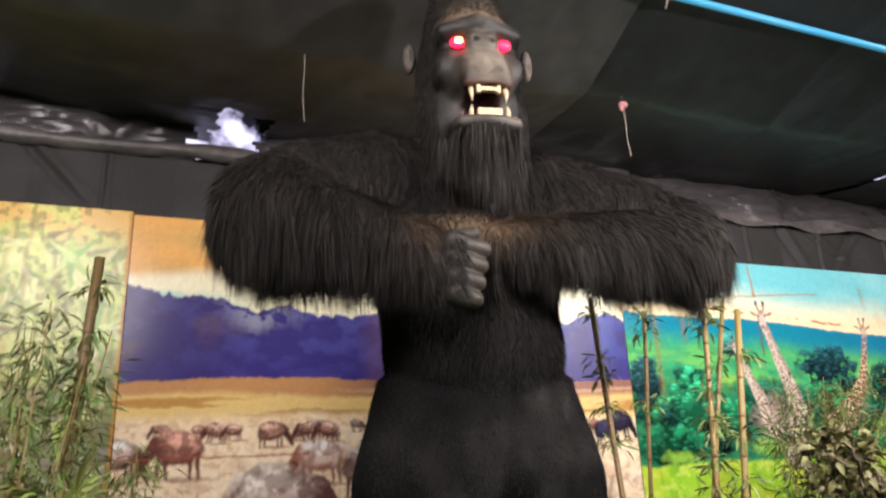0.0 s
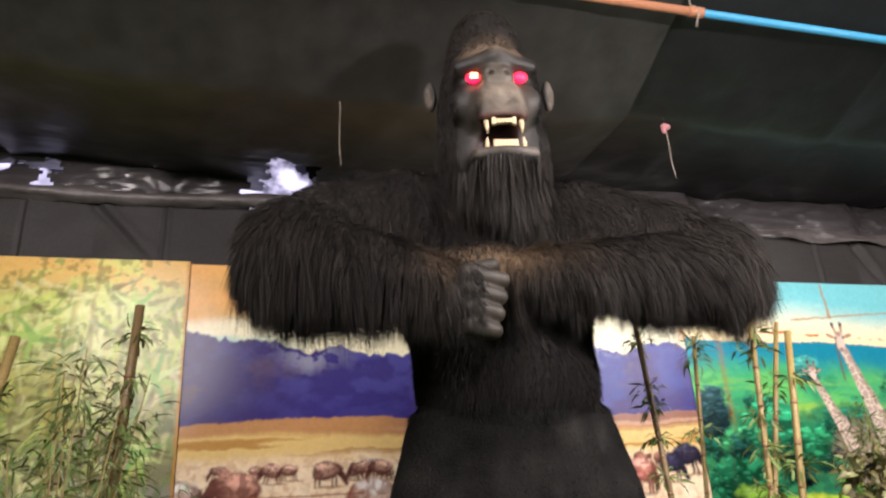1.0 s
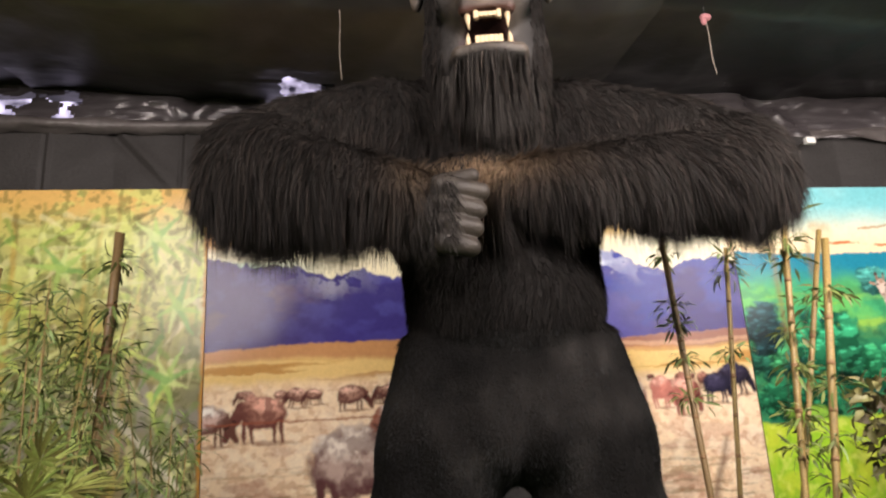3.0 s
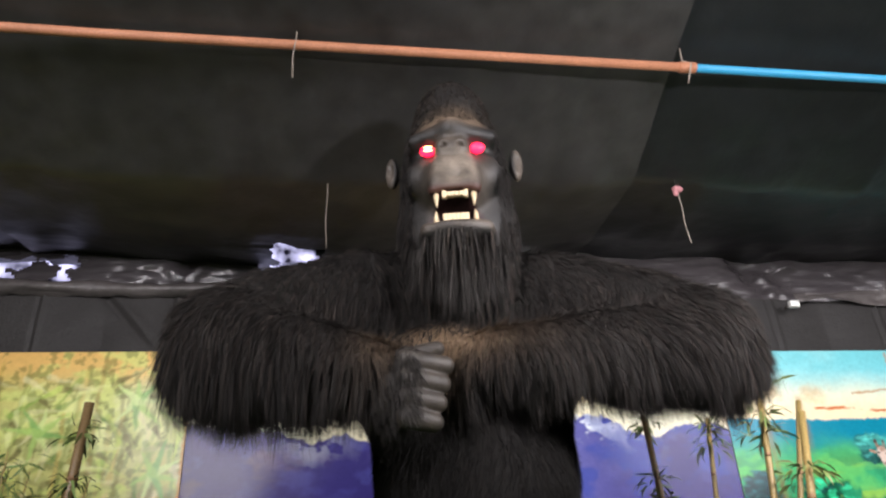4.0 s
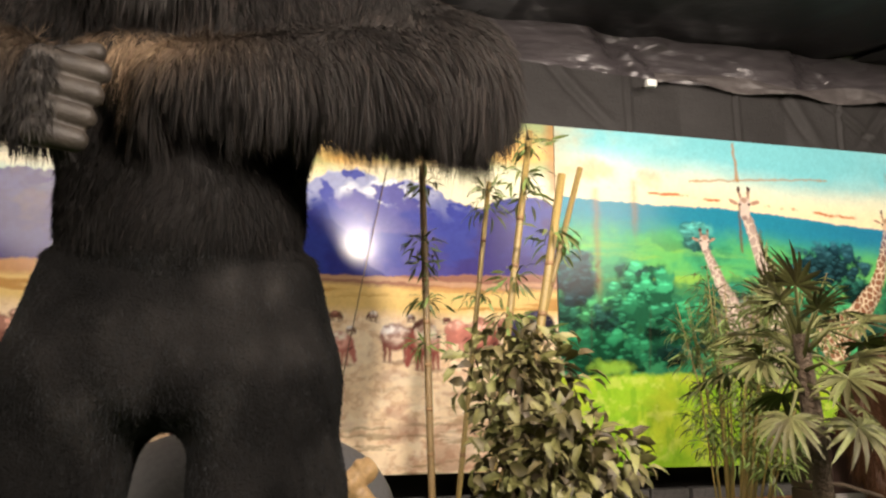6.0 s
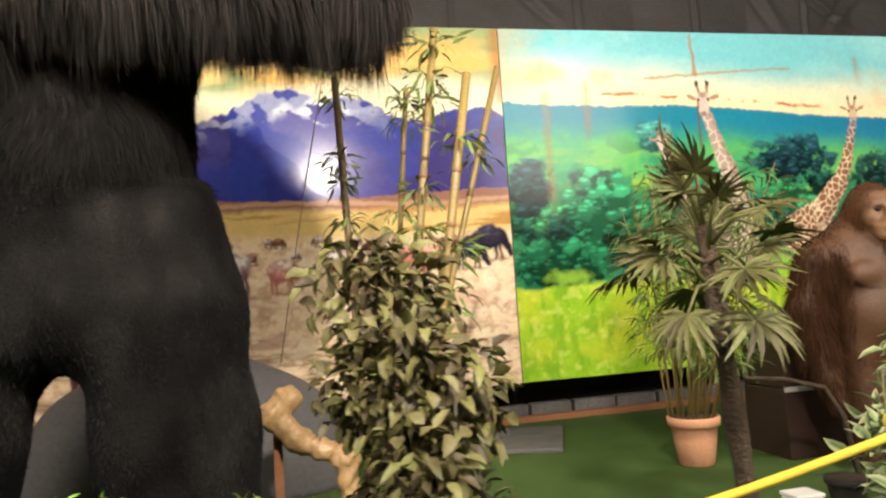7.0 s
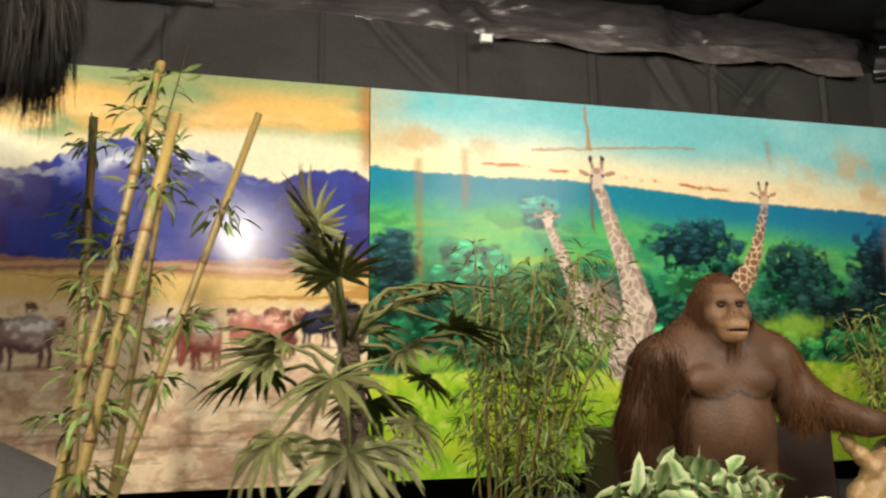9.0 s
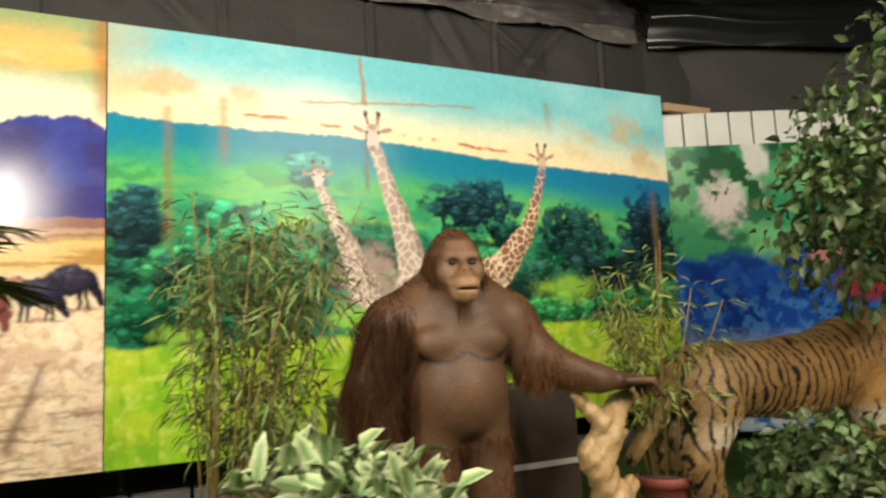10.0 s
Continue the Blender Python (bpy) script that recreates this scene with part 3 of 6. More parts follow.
def paint_savanna(p):
    x, z = p.x, p.z
    n1, n2, n3 = fbm(x * 1.3, z * 3.2, 1), fbm(x * 5, z * 7, 4), fbm(x * 22, z * 26, 6, 3)
    p.c[:] = lin(150, 168, 120)
    warm = smooth_step(1.7, -0.3, x)
    p.lay(smooth_step(0.36, 0.62, n1 + 0.25 * warm) * (1 - p.above(3.26, 0.12) * (1 - warm)), (236, 186, 108))
    p.lay(warm * 0.8, (222, 164, 92))
    p.lay(smooth_step(0.5, 0.7, fbm(x * 1.6, z * 4.5, 12)) * smooth_step(1.2, 2.2, x) * (1 - p.above(3.12, 0.1)), (244, 206, 140))
    p.lay((1 - p.above(2.90 + 0.12 * (n1 - 0.5) + 0.06 * np.sin(x * 2), 0.07)) * 0.92, (240, 236, 204))
    p.lay((1 - p.above(2.72 + 0.08 * (n1 - 0.5), 0.05)) * smooth_step(0.9, -0.2, x), (170, 208, 196))
    ridge = np.interp(x, (-0.4, 0.0, 0.35, 0.6, 0.76, 1.0, 1.4, 1.9, 2.1, 2.4, 2.74, 2.95, 3.23, 3.5, 3.8, 4.1, 4.5),
                      (2.74, 2.71, 2.67, 2.63, 2.60, 2.63, 2.60, 2.58, 2.60, 2.76, 2.84, 2.80, 2.76, 2.64, 2.58, 2.64, 2.62))
    ridge = ridge + 0.12 * (fbm(x * 5, 0 * x, 15) - 0.5) + 0.05 * (fbm(x * 19, 0 * x, 16, 2) - 0.5) + 0.03 * np.abs(np.sin(x * 9)) * (x > 3.3)
    hill = 1 - p.above(ridge, 0.012)
    p.lay(hill, (62, 56, 118))
    p.lay(hill * smooth_step(0.45, 0.7, n2) * 0.55, (84, 84, 156))
    p.lay(hill * smooth_step(1.2, 0.2, x) * smooth_step(0.46, 0.66, fbm(x * 2.6, z * 4.2, 9)) * 0.55, (112, 88, 84))
    p.lay(hill * (1 - p.above(2.2, 0.2)) * 0.5, (60, 50, 124))
    p.lay(hill * smooth_step(0.9, 0.2, x) * 0.35, (70, 58, 96))
    front = hill * smooth_step(2.27, 2.28, x) * smooth_step(0.012, -0.012, x - 2.38 - (2.66 - z) * 0.86 + 0.03 * np.sin(z * 19))
    veil = hill * smooth_step(2.28, 2.3, x) * (1 - front) * smooth_step(3.75, 2.9, x)
    p.lay(veil * 0.55, (124, 126, 196))
    p.lay(front * 0.75, (46, 56, 138))
    snow = hill * smooth_step(0.46, 0.56, fbm(x * 9 + z * 5, z * 13 - x * 2, 18)) * smooth_step(ridge - 0.26, ridge - 0.06, z)
    snow = 2.4 * snow * (np.exp(-((x - 2.85) / 0.5) ** 2) + 0.12 * np.exp(-((x - 0.75) / 0.28) ** 2))
    p.lay(snow, (226, 232, 240))
    p.lay(hill * smooth_step(1.9, 2.1, x) * smooth_step(0.42, 0.62, fbm(x * 3.3, z * 5, 19)) * 0.6, (54, 72, 160))
    p.lay((hill * smooth_step(0.1, -0.35, x - 2.0) * smooth_step(1.6, 1.9, x)) * 0.35, (150, 110, 96))
    plain = 1 - p.above(1.965 + 0.03 * np.sin(x * 1.7) + 0.02 * n1, 0.012)
    p.lay(plain, (190, 140, 92))
    p.lay(plain * smooth_step(1.2, 2.0, x) * p.above(1.85 + 0.03 * np.sin(x * 2.2), 0.02), (150, 106, 90))
    p.lay(plain * smooth_step(0.03, 0.008, np.abs(z - 1.915 - 0.02 * np.sin(x * 2.9))) * smooth_step(1.2, 2.0, x) * 0.6, (214, 176, 140))
    band = plain * (1 - p.above(1.86 + 0.02 * np.sin(x * 3), 0.03))
    p.lay(band, (226, 194, 126))
    p.lay(band * smooth_step(0.55, 0.7, fbm(x * 0.8, z * 14, 25)), (188, 142, 78))
    low = 1 - p.above(1.66 + 0.03 * np.sin(x * 1.3), 0.07)
    p.lay(low, (242, 218, 184))
    p.lay(low * smooth_step(0.42, 0.7, n3) * 0.5, (196, 152, 116))
    p.lay(low * smooth_step(0.52, 0.66, fbm(x * 3.2, z * 7, 27)) * (1 - p.above(1.25, 0.3)) * 0.45, (164, 108, 96))
    p.lay(low * smooth_step(0.55, 0.68, fbm(x * 7, z * 9, 29)) * 0.6, (250, 234, 206))
    p.lay(low * smooth_step(0.56, 0.7, fbm(x * 3, z * 34, 33)) * (1 - p.above(0.9, 0.4)) * 0.6, (128, 104, 70))
    cream, rust, dun, grey, red = (220, 196, 180), (150, 100, 84), (100, 66, 56), (180, 164, 156), (184, 116, 104)
    for k in range(30):
        cx, cz = 1.0 + 3.4 * ((k * 0.618) % 1), 1.575 + 0.06 * math.sin(k * 5.1)
        grazing(p, cx, cz, 0.08 + 0.12 * ((k * 0.37) % 1) ** 2, (rust, cream, grey, dun)[k % 4], dun, 1 if k % 3 else -1, 0.8)
    for k, (cx, s) in enumerate(((0.02, 0.15), (0.30, 0.13), (0.44, 0.2), (0.58, 0.17), (0.88, 0.27), (1.18, 0.2), (1.36, 0.22))):
        grazing(p, cx, 1.60 - 0.12 * s, s, (176, 136, 118), (92, 56, 50), 1 if k % 3 == 1 else -1)
    grazing(p, 0.16, 1.44, 0.46, (170, 122, 104), (104, 62, 56), -1)
    grazing(p, -0.3, 1.40, 0.4, (206, 176, 164), dun, 1)
    grazing(p, 1.3, 1.36, 0.46, cream, rust, -1)
    grazing(p, 0.92, 1.02, 0.95, (190, 166, 154), (96, 62, 62), 1)
    grazing(p, 1.7, 1.28, 0.55, grey, dun, 1)
    grazing(p, 2.2, 1.44, 0.46, (224, 204, 196), (112, 78, 84), -1)
    grazing(p, 2.62, 1.40, 0.34, (232, 176, 160), red, 1, 0.7)
    grazing(p, 3.10, 1.46, 0.40, cream, (126, 72, 64), 1, 0.75)
    grazing(p, 3.36, 1.42, 0.44, (216, 170, 152), (150, 82, 74), -1, 0.6)
    grazing(p, 3.60, 1.50, 0.34, (214, 140, 124), red, 1, 0.6)
    grazing(p, 3.82, 1.47, 0.42, (206, 134, 118), (136, 80, 72), 1, 0.55)
    grazing(p, 4.30, 1.60, 0.38, (50, 44, 62), (34, 30, 44), 1, 0.8)
    grazing(p, 4.12, 1.52, 0.36, (58, 54, 80), (36, 34, 52), 1, 0.75)
    p.lay(p.bar(3.98, 0.55, 4.16, 1.05, 0.035, 0.02, 0.04) * 0.8, (120, 96, 80))
    p.lay(p.bar(-0.3, 1.36, 1.2, 1.37, 0.006, 0.006), (150, 84, 60))
    p.lay(smooth_step(4.38, 4.5, x) * p.above(2.7, 0.1) * 0.7, (176, 112, 54))


def giraffe(p, hx, hz, neck, s, haze=0.0):
    """A long-necked animal seen from the front: the neck runs down the given points, patched with brown between pale lines."""
    p = p.window(min(hx, *[q[0] for q in neck]) - 0.45, max(hx, *[q[0] for q in neck]) + 0.45, 0.9, hz + 0.4)
    net = smooth_step(0.10, 0.24, cells(p.x * 15 / s, p.z * 13 / s, 41))[..., None]
    col = lin(232, 212, 176) * (1 - net) + lin(142, 92, 62) * net
    col = col * (1 - haze) + lin(206, 196, 190) * haze
    points = [(hx, hz - 0.05 * s, 0.045 * s)] + list(neck)
    for (x0, z0, w0), (x1, z1, w1) in zip(points, points[1:]):
        p.lay(p.bar(x0, z0, x1, z1, w0, w1), col)
        p.lay(p.bar(x0 + 0.8 * w0, z0, x1 + 0.8 * w1, z1, 0.25 * w0, 0.25 * w1) * 0.45, (104, 74, 62))
    fur, dark = lin(216, 186, 152) * (1 - haze) + lin(210, 200, 200) * haze, (84, 58, 56)
    for q in (-1, 1):
        p.lay(p.bar(hx + q * 0.03 * s, hz + 0.07 * s, hx + q * 0.05 * s, hz + 0.17 * s, 0.014 * s, 0.012 * s), (150, 112, 92))
        p.lay(p.oval(hx + q * 0.052 * s, hz + 0.18 * s, 0.02 * s, 0.028 * s, 0, 0.3), dark)
        p.lay(p.oval(hx + q * 0.115 * s, hz + 0.055 * s, 0.055 * s, 0.022 * s, q * 22, 0.3), (176, 138, 116))
    p.lay(p.oval(hx, hz + 0.03 * s, 0.072 * s, 0.085 * s, 0, 0.25), fur)
    p.lay(p.oval(hx, hz - 0.055 * s, 0.05 * s, 0.085 * s, 0, 0.25), fur)
    p.lay(p.oval(hx, hz + 0.075 * s, 0.04 * s, 0.035 * s, 0, 0.5) * 0.7, (150, 108, 82))
    p.lay(p.oval(hx, hz - 0.11 * s, 0.034 * s, 0.026 * s, 0, 0.5) * 0.8, (128, 100, 96))
    for q in (-1, 1):
        p.lay(p.oval(hx + q * 0.052 * s, hz + 0.028 * s, 0.017 * s, 0.014 * s, 0, 0.3), (44, 30, 34))


def leafy(p, cx, cz, rx, rz, tone, seed, blobs=60):
    """A tree in the print: overlapping clumps of leaves, sunlit above and dark between and below."""
    rng = np.random.default_rng(seed)
    w = p.window(cx - rx * 1.3, cx + rx * 1.3, cz - rz * 1.3, cz + rz * 1.3)
    w.lay(w.oval(cx, cz - 0.05 * rz, rx * 0.95, rz * 0.95, 0, 0.3, 1.1), tuple(int(c * 0.55) for c in tone))
    for k in range(blobs):
        a, r = rng.uniform(0, 6.28), math.sqrt(rng.random())
        x, z, b = cx + rx * r * math.cos(a), cz + rz * r * math.sin(a), rng.uniform(0.03, 0.085)
        lit = 0.62 + 0.38 * math.sin(a) * r + rng.uniform(-0.25, 0.4)
        q = p.window(x - 0.13, x + 0.13, z - 0.1, z + 0.1)
        if q.c.size:
            q.lay(q.oval(x, z, b, b * 0.7, rng.uniform(-30, 30), 0.5, 1.3) * rng.uniform(0.55, 0.95), tuple(int(min(255, max(0, c * lit + 6 * lit))) for c in tone))
            q.lay(q.oval(x - 0.01, z + b * 0.35, b * 0.6, b * 0.22, 0, 0.6, 1.4) * 0.5 * max(0, lit), tuple(int(min(255, c * 1.5 + 22)) for c in tone))


def paint_forest(p):
    x, z = p.x, p.z
    n1, n2, n3 = fbm(x * 0.9, z * 2.2, 51), fbm(x * 3.4, z * 4.4, 54), fbm(x * 15, z * 17, 57, 3)
    line = np.interp(x, (4.5, 6.4, 9.5), (2.74, 2.68, 2.50))
    p.c[:] = lin(118, 198, 206)
    p.lay(smooth_step(0.34, 0.72, n1) * 0.7, (160, 220, 222))
    p.lay(1 - smooth_step(0.1, 0.5, z - line - 0.2 * (n1 - 0.5)), (240, 232, 196))
    p.lay((1 - smooth_step(0.0, 0.24, z - line)) * 0.7, (250, 226, 178))
    p.lay(smooth_step(5.0, 4.5, x) * p.above(2.8, 0.1) * 0.55, (206, 186, 138))
    hills = 1 - p.above(line + 0.012 * np.sin(x * 2.2) + 0.01 * (fbm(x * 30, 0 * x, 60, 2) - 0.5), 0.01)
    p.lay(hills, (26, 132, 158))
    p.lay(hills * smooth_step(0.10, 0.42, line - z + 0.1 * (n2 - 0.5)), (64, 168, 112))
    p.lay(hills * smooth_step(0.39, 0.69, n2) * smooth_step(0.15, 0.45, line - z) * 0.8, (104, 192, 100))
    p.lay(hills * smooth_step(0.50, 0.77, fbm(x * 1.2, z * 9, 62)) * smooth_step(0.3, 0.5, line - z) * 0.8, (150, 196, 78))
    wood = hills * (1 - p.above(1.95 + 0.35 * (fbm(x * 1.6, 0 * x, 64) - 0.5) + 0.15 * (fbm(x * 6, 0 * x, 65) - 0.5), 0.05))
    p.lay(wood * 0.85, (36, 122, 86))
    p.lay(wood * smooth_step(0.44, 0.69, fbm(x * 11, z * 13, 70, 6)) * 0.5, (18, 66, 62))
    p.lay(hills * smooth_step(0.52, 0.7, fbm(x * 4.2 + 3, z * 9, 66)) * smooth_step(0.22, 0.4, line - z) * 0.55, (40, 128, 92))
    rng = np.random.default_rng(17)
    for k in range(44):
        u = (k * 0.618) % 1
        cx, cz = 4.5 + 4.95 * u, rng.uniform(1.25, 2.15 - 0.2 * u)
        tone = ((38, 140, 92), (30, 104, 80), (58, 156, 98), (28, 84, 72))[k % 4]
        leafy(p, cx, cz, rng.uniform(0.14, 0.3), rng.uniform(0.10, 0.2), tone, k, 26)
    for k, (cx, cz, rx, rz, tone) in enumerate(((7.3, 2.2, 0.42, 0.22, (30, 74, 82)), (8.3, 1.95, 0.36, 0.3, (28, 70, 66)), (9.15, 2.05, 0.32, 0.40, (30, 62, 74)),
                                                (5.9, 2.42, 0.12, 0.12, (60, 140, 132)), (4.72, 2.0, 0.2, 0.25, (32, 78, 84)), (8.75, 1.62, 0.5, 0.26, (28, 62, 60)),
                                                (5.35, 1.8, 0.32, 0.34, (44, 160, 110)), (7.9, 1.5, 0.3, 0.25, (34, 84, 68)), (9.0, 1.34, 0.5, 0.17, (46, 136, 74)),
                                                (4.95, 1.33, 0.45, 0.2, (26, 112, 74)), (8.1, 1.3, 0.35, 0.14, (52, 148, 80)))):
        leafy(p, cx, cz, rx, rz, tone, 60 + k, 80)
    for k in range(9):
        cx = 4.8 + 0.56 * k
        p.lay(p.bar(cx, 1.2, cx + 0.03, 1.75, 0.008, 0.006) * 0.4, (70, 54, 48))
    lawn = 1 - p.above(1.14 + 0.08 * (fbm(x * 2.1, 0 * x, 75) - 0.4) + 0.06 * smooth_step(6, 8.4, x), 0.025)
    p.lay(lawn, (152, 200, 52))
    p.lay(lawn * smooth_step(0.39, 0.73, fbm(x * 2.4, z * 5, 77)) * 0.8, (196, 212, 62))
    p.lay(lawn * smooth_step(0.44, 0.73, fbm(x * 16, z * 6, 79)) * 0.55, (110, 172, 44))
    p.lay(lawn * smooth_step(0.52, 0.77, n3) * 0.5, (216, 226, 110))
    for cx, cz, r in ((5.0, 1.22, 0.2), (8.2, 1.5, 0.32), (7.1, 1.22, 0.3), (6.3, 1.3, 0.3)):
        p.lay(p.oval(cx, cz, r, r * 0.4, 0, 0.6, 0.9) * 0.8, (150, 200, 70))
    p.lay(p.oval(6.35, 1.6, 0.30, 0.30, 0, 0.6, 1.0) * 0.8, (176, 152, 140))
    giraffe(p, 5.97, 2.36, ((6.07, 2.1, 0.05), (6.2, 1.8, 0.075), (6.32, 1.5, 0.13)), 0.72, 0.5)
    giraffe(p, 6.42, 2.72, ((6.52, 2.38, 0.06), (6.66, 1.95, 0.10), (6.74, 1.6, 0.15), (6.6, 1.2, 0.16)), 1.0, 0.52)
    giraffe(p, 8.01, 2.62, ((7.93, 2.3, 0.05), (7.8, 1.98, 0.075), (7.56, 1.7, 0.13), (7.3, 1.5, 0.2)), 0.82, 0.05)
    rust = (176, 122, 66)
    p.lay(p.bar(5.86, 2.945, 7.36, 3.05, 0.008, 0.006) * 0.9, rust)
    p.lay(p.bar(6.36, 2.98, 6.34, 3.34, 0.02, 0.012) * 0.8, rust)
    p.lay(p.bar(6.36, 2.3, 6.36, 2.75, 0.016, 0.01) * 0.8, (110, 84, 60))
    for a, b in ((4.95, 5.2), (5.4, 6.3), (6.6, 7.7)):
        zz = np.interp(x, (4.5, 6.4, 9.5), (2.86, 2.76, 2.58))
        m = smooth_step(0.02, 0.005, np.abs(z - zz + 0.03 * (fbm(x * 6, 0 * x, 81) - 0.5))) * smooth_step(a, a + 0.05, x) * smooth_step(b, b - 0.05, x)
        p.lay(m * smooth_step(0.34, 0.62, fbm(x * 9, z * 2, 83)), (196, 110, 60))
    for cx, top, bot in ((4.9, 2.85, 1.7), (5.28, 2.95, 2.3), (9.25, 2.45, 1.2), (8.1, 3.2, 2.8)):
        m = np.exp(-((x - cx) / 0.035) ** 2) * smooth_step(bot, bot + 0.3, z) * smooth_step(top, top - 0.06, z)
        p.lay(m * 0.5, (150, 110, 60))
    p.lay(smooth_step(7.6, 9.0, x) * smooth_step(0.02, 0.2, z - line) * smooth_step(0.8, 0.4, z - line) * smooth_step(0.42, 0.66, fbm(x * 2.6, z * 3.4, 85)) * 0.6, (214, 170, 104))
    p.lay(smooth_step(5.4, 4.6, x) * smooth_step(0.45, 0.65, fbm(x * 2.2, z * 3, 87)) * p.above(2.9, 0.1) * 0.5, (206, 172, 116))
    p.lay(hills * smooth_step(6.5, 9, x) * smooth_step(0.4, 0.02, line - z) * 0.6, (30, 112, 164))
    for cx, cz, r in ((5.45, 2.95, 0.16), (4.9, 3.0, 0.2)):
        p.lay(p.oval(cx, cz, r, r * 0.6, 0, 0.7, 1.2) * 0.5, (206, 160, 96))


def paint_bamboo(p):
    x, z = p.x, p.z
    n1, n2, n3 = fbm(x * 1.4, z * 1.8, 91), fbm(x * 5, z * 6, 94), fbm(x * 18, z * 16, 97, 3)
    p.c[:] = lin(196, 190, 104)
    p.lay(smooth_step(0.4, 0.65, n1), (150, 156, 96))
    p.lay(smooth_step(3.0, 3.3, z + 0.3 * (n1 - 0.5)), (222, 180, 104))
    glowing = np.exp(-((x + 0.95) / 0.7) ** 2 - ((z - 2.75) / 0.35) ** 2)
    p.lay(glowing, (240, 246, 170))
    p.lay(smooth_step(0.5, 0.64, n2) * 0.7, (206, 216, 124))
    p.lay((1 - p.above(1.9 + 0.5 * (n1 - 0.5), 0.4)) * 0.8, (128, 126, 104))
    p.lay((1 - p.above(2.1, 0.4)) * smooth_step(0.5, 0.62, fbm(x * 2.4, z * 2.2, 99)) * 0.8, (146, 142, 132))
    p.lay(smooth_step(0.54, 0.66, n3) * 0.5, (86, 100, 52))
    rng = np.random.default_rng(5)
    for k in range(46):
        cx, top = rng.uniform(-5.1, -0.35), rng.uniform(2.6, 3.4)
        lean = rng.uniform(-0.1, 0.25)
        p.lay(p.bar(cx, 0.4, cx + lean, top, 0.03, 0.016) * rng.uniform(0.25, 0.6), ((198, 168, 86), (150, 110, 66), (120, 132, 66))[k % 3])
    for k in range(620):
        cx, cz, a, s = rng.uniform(-3.0, -0.35), rng.uniform(0.7, 3.2), rng.uniform(-2.6, 0.6), rng.uniform(0.1, 0.34)
        tone = ((206, 224, 116), (120, 156, 70), (96, 140, 70), (226, 232, 160), (120, 112, 70), (232, 226, 170), (104, 98, 60))[k % 7]
        x0, z0, x1, z1 = cx, cz, cx + s * math.cos(a), cz + s * math.sin(a)
        sub = p.window(min(x0, x1) - 0.06, max(x0, x1) + 0.06, min(z0, z1) - 0.06, max(z0, z1) + 0.06)
        sub.lay(sub.bar(x0, z0, x1, z1, 0.026, 0.003) * rng.uniform(0.25, 0.75), tone)
    for k, (cx, cz) in enumerate(((-0.55, 2.35), (-0.75, 2.95), (-0.62, 1.75), (-1.5, 2.7), (-1.3, 1.3), (-2.0, 2.0))):
        for j in range(7):
            a, r = radians(-150 + 45 * j + 17 * k), 0.18 + 0.12 * ((j * 0.37 + k * 0.21) % 1)
            q = p.window(cx - 0.4, cx + 0.4, cz - 0.4, cz + 0.4)
            q.lay(q.bar(cx, cz, cx + r * math.cos(a), cz + r * math.sin(a), 0.036, 0.004) * 0.8, ((172, 206, 110), (214, 232, 150), (126, 178, 96))[(j + k) % 3])
    p.lay(p.bar(-1.2, 1.7, -0.5, 0.9, 0.03, 0.02), (206, 202, 178))
    p.lay(smooth_step(-0.36, -0.33, x), (196, 140, 66))


def paint_stream(p):
    x, z = p.x, p.z
    n1, n2, n3 = fbm(x * 1.5, z * 1.8, 111), fbm(x * 4, z * 5, 114), fbm(x * 14, z * 14, 117, 3)
    p.c[:] = lin(60, 140, 96)
    p.lay(smooth_step(0.42, 0.62, n1), (110, 180, 120))
    p.lay(smooth_step(0.5, 0.62, n2) * 0.8, (34, 92, 66))
    p.lay(smooth_step(0.55, 0.66, fbm(x * 2.2, z * 1.8, 119)) * p.above(2.1, 0.2), (206, 206, 200))
    p.lay(p.oval(0.55, 2.3, 0.22, 0.3, 20, 0.5, 0.9), (214, 200, 196))
    p.lay(smooth_step(0.56, 0.62, fbm(x * 7, z * 7, 121)) * p.above(2.2, 0.2), (34, 84, 52))
    p.lay((1 - p.above(1.75 + 0.3 * (n2 - 0.5), 0.1)), (28, 70, 150))
    p.lay((1 - p.above(1.75, 0.1)) * smooth_step(0.5, 0.65, n2) * 0.8, (20, 44, 116))
    p.lay(smooth_step(0.5, 0.66, n3) * (1 - p.above(1.5, 0.3)) * 0.6, (70, 130, 190))
    p.lay(p.oval(1.6, 1.75, 0.26, 0.15, 0, 0.3, 0.5), (170, 120, 116))
    p.lay(p.oval(1.95, 1.45, 0.4, 0.2, 0, 0.3, 0.4), (140, 52, 58))
    p.lay((1 - p.above(0.9, 0.2)) * 0.8, (196, 206, 206))
    p.lay((1 - p.above(0.8, 0.2)) * smooth_step(0.5, 0.6, n2), (40, 100, 170))


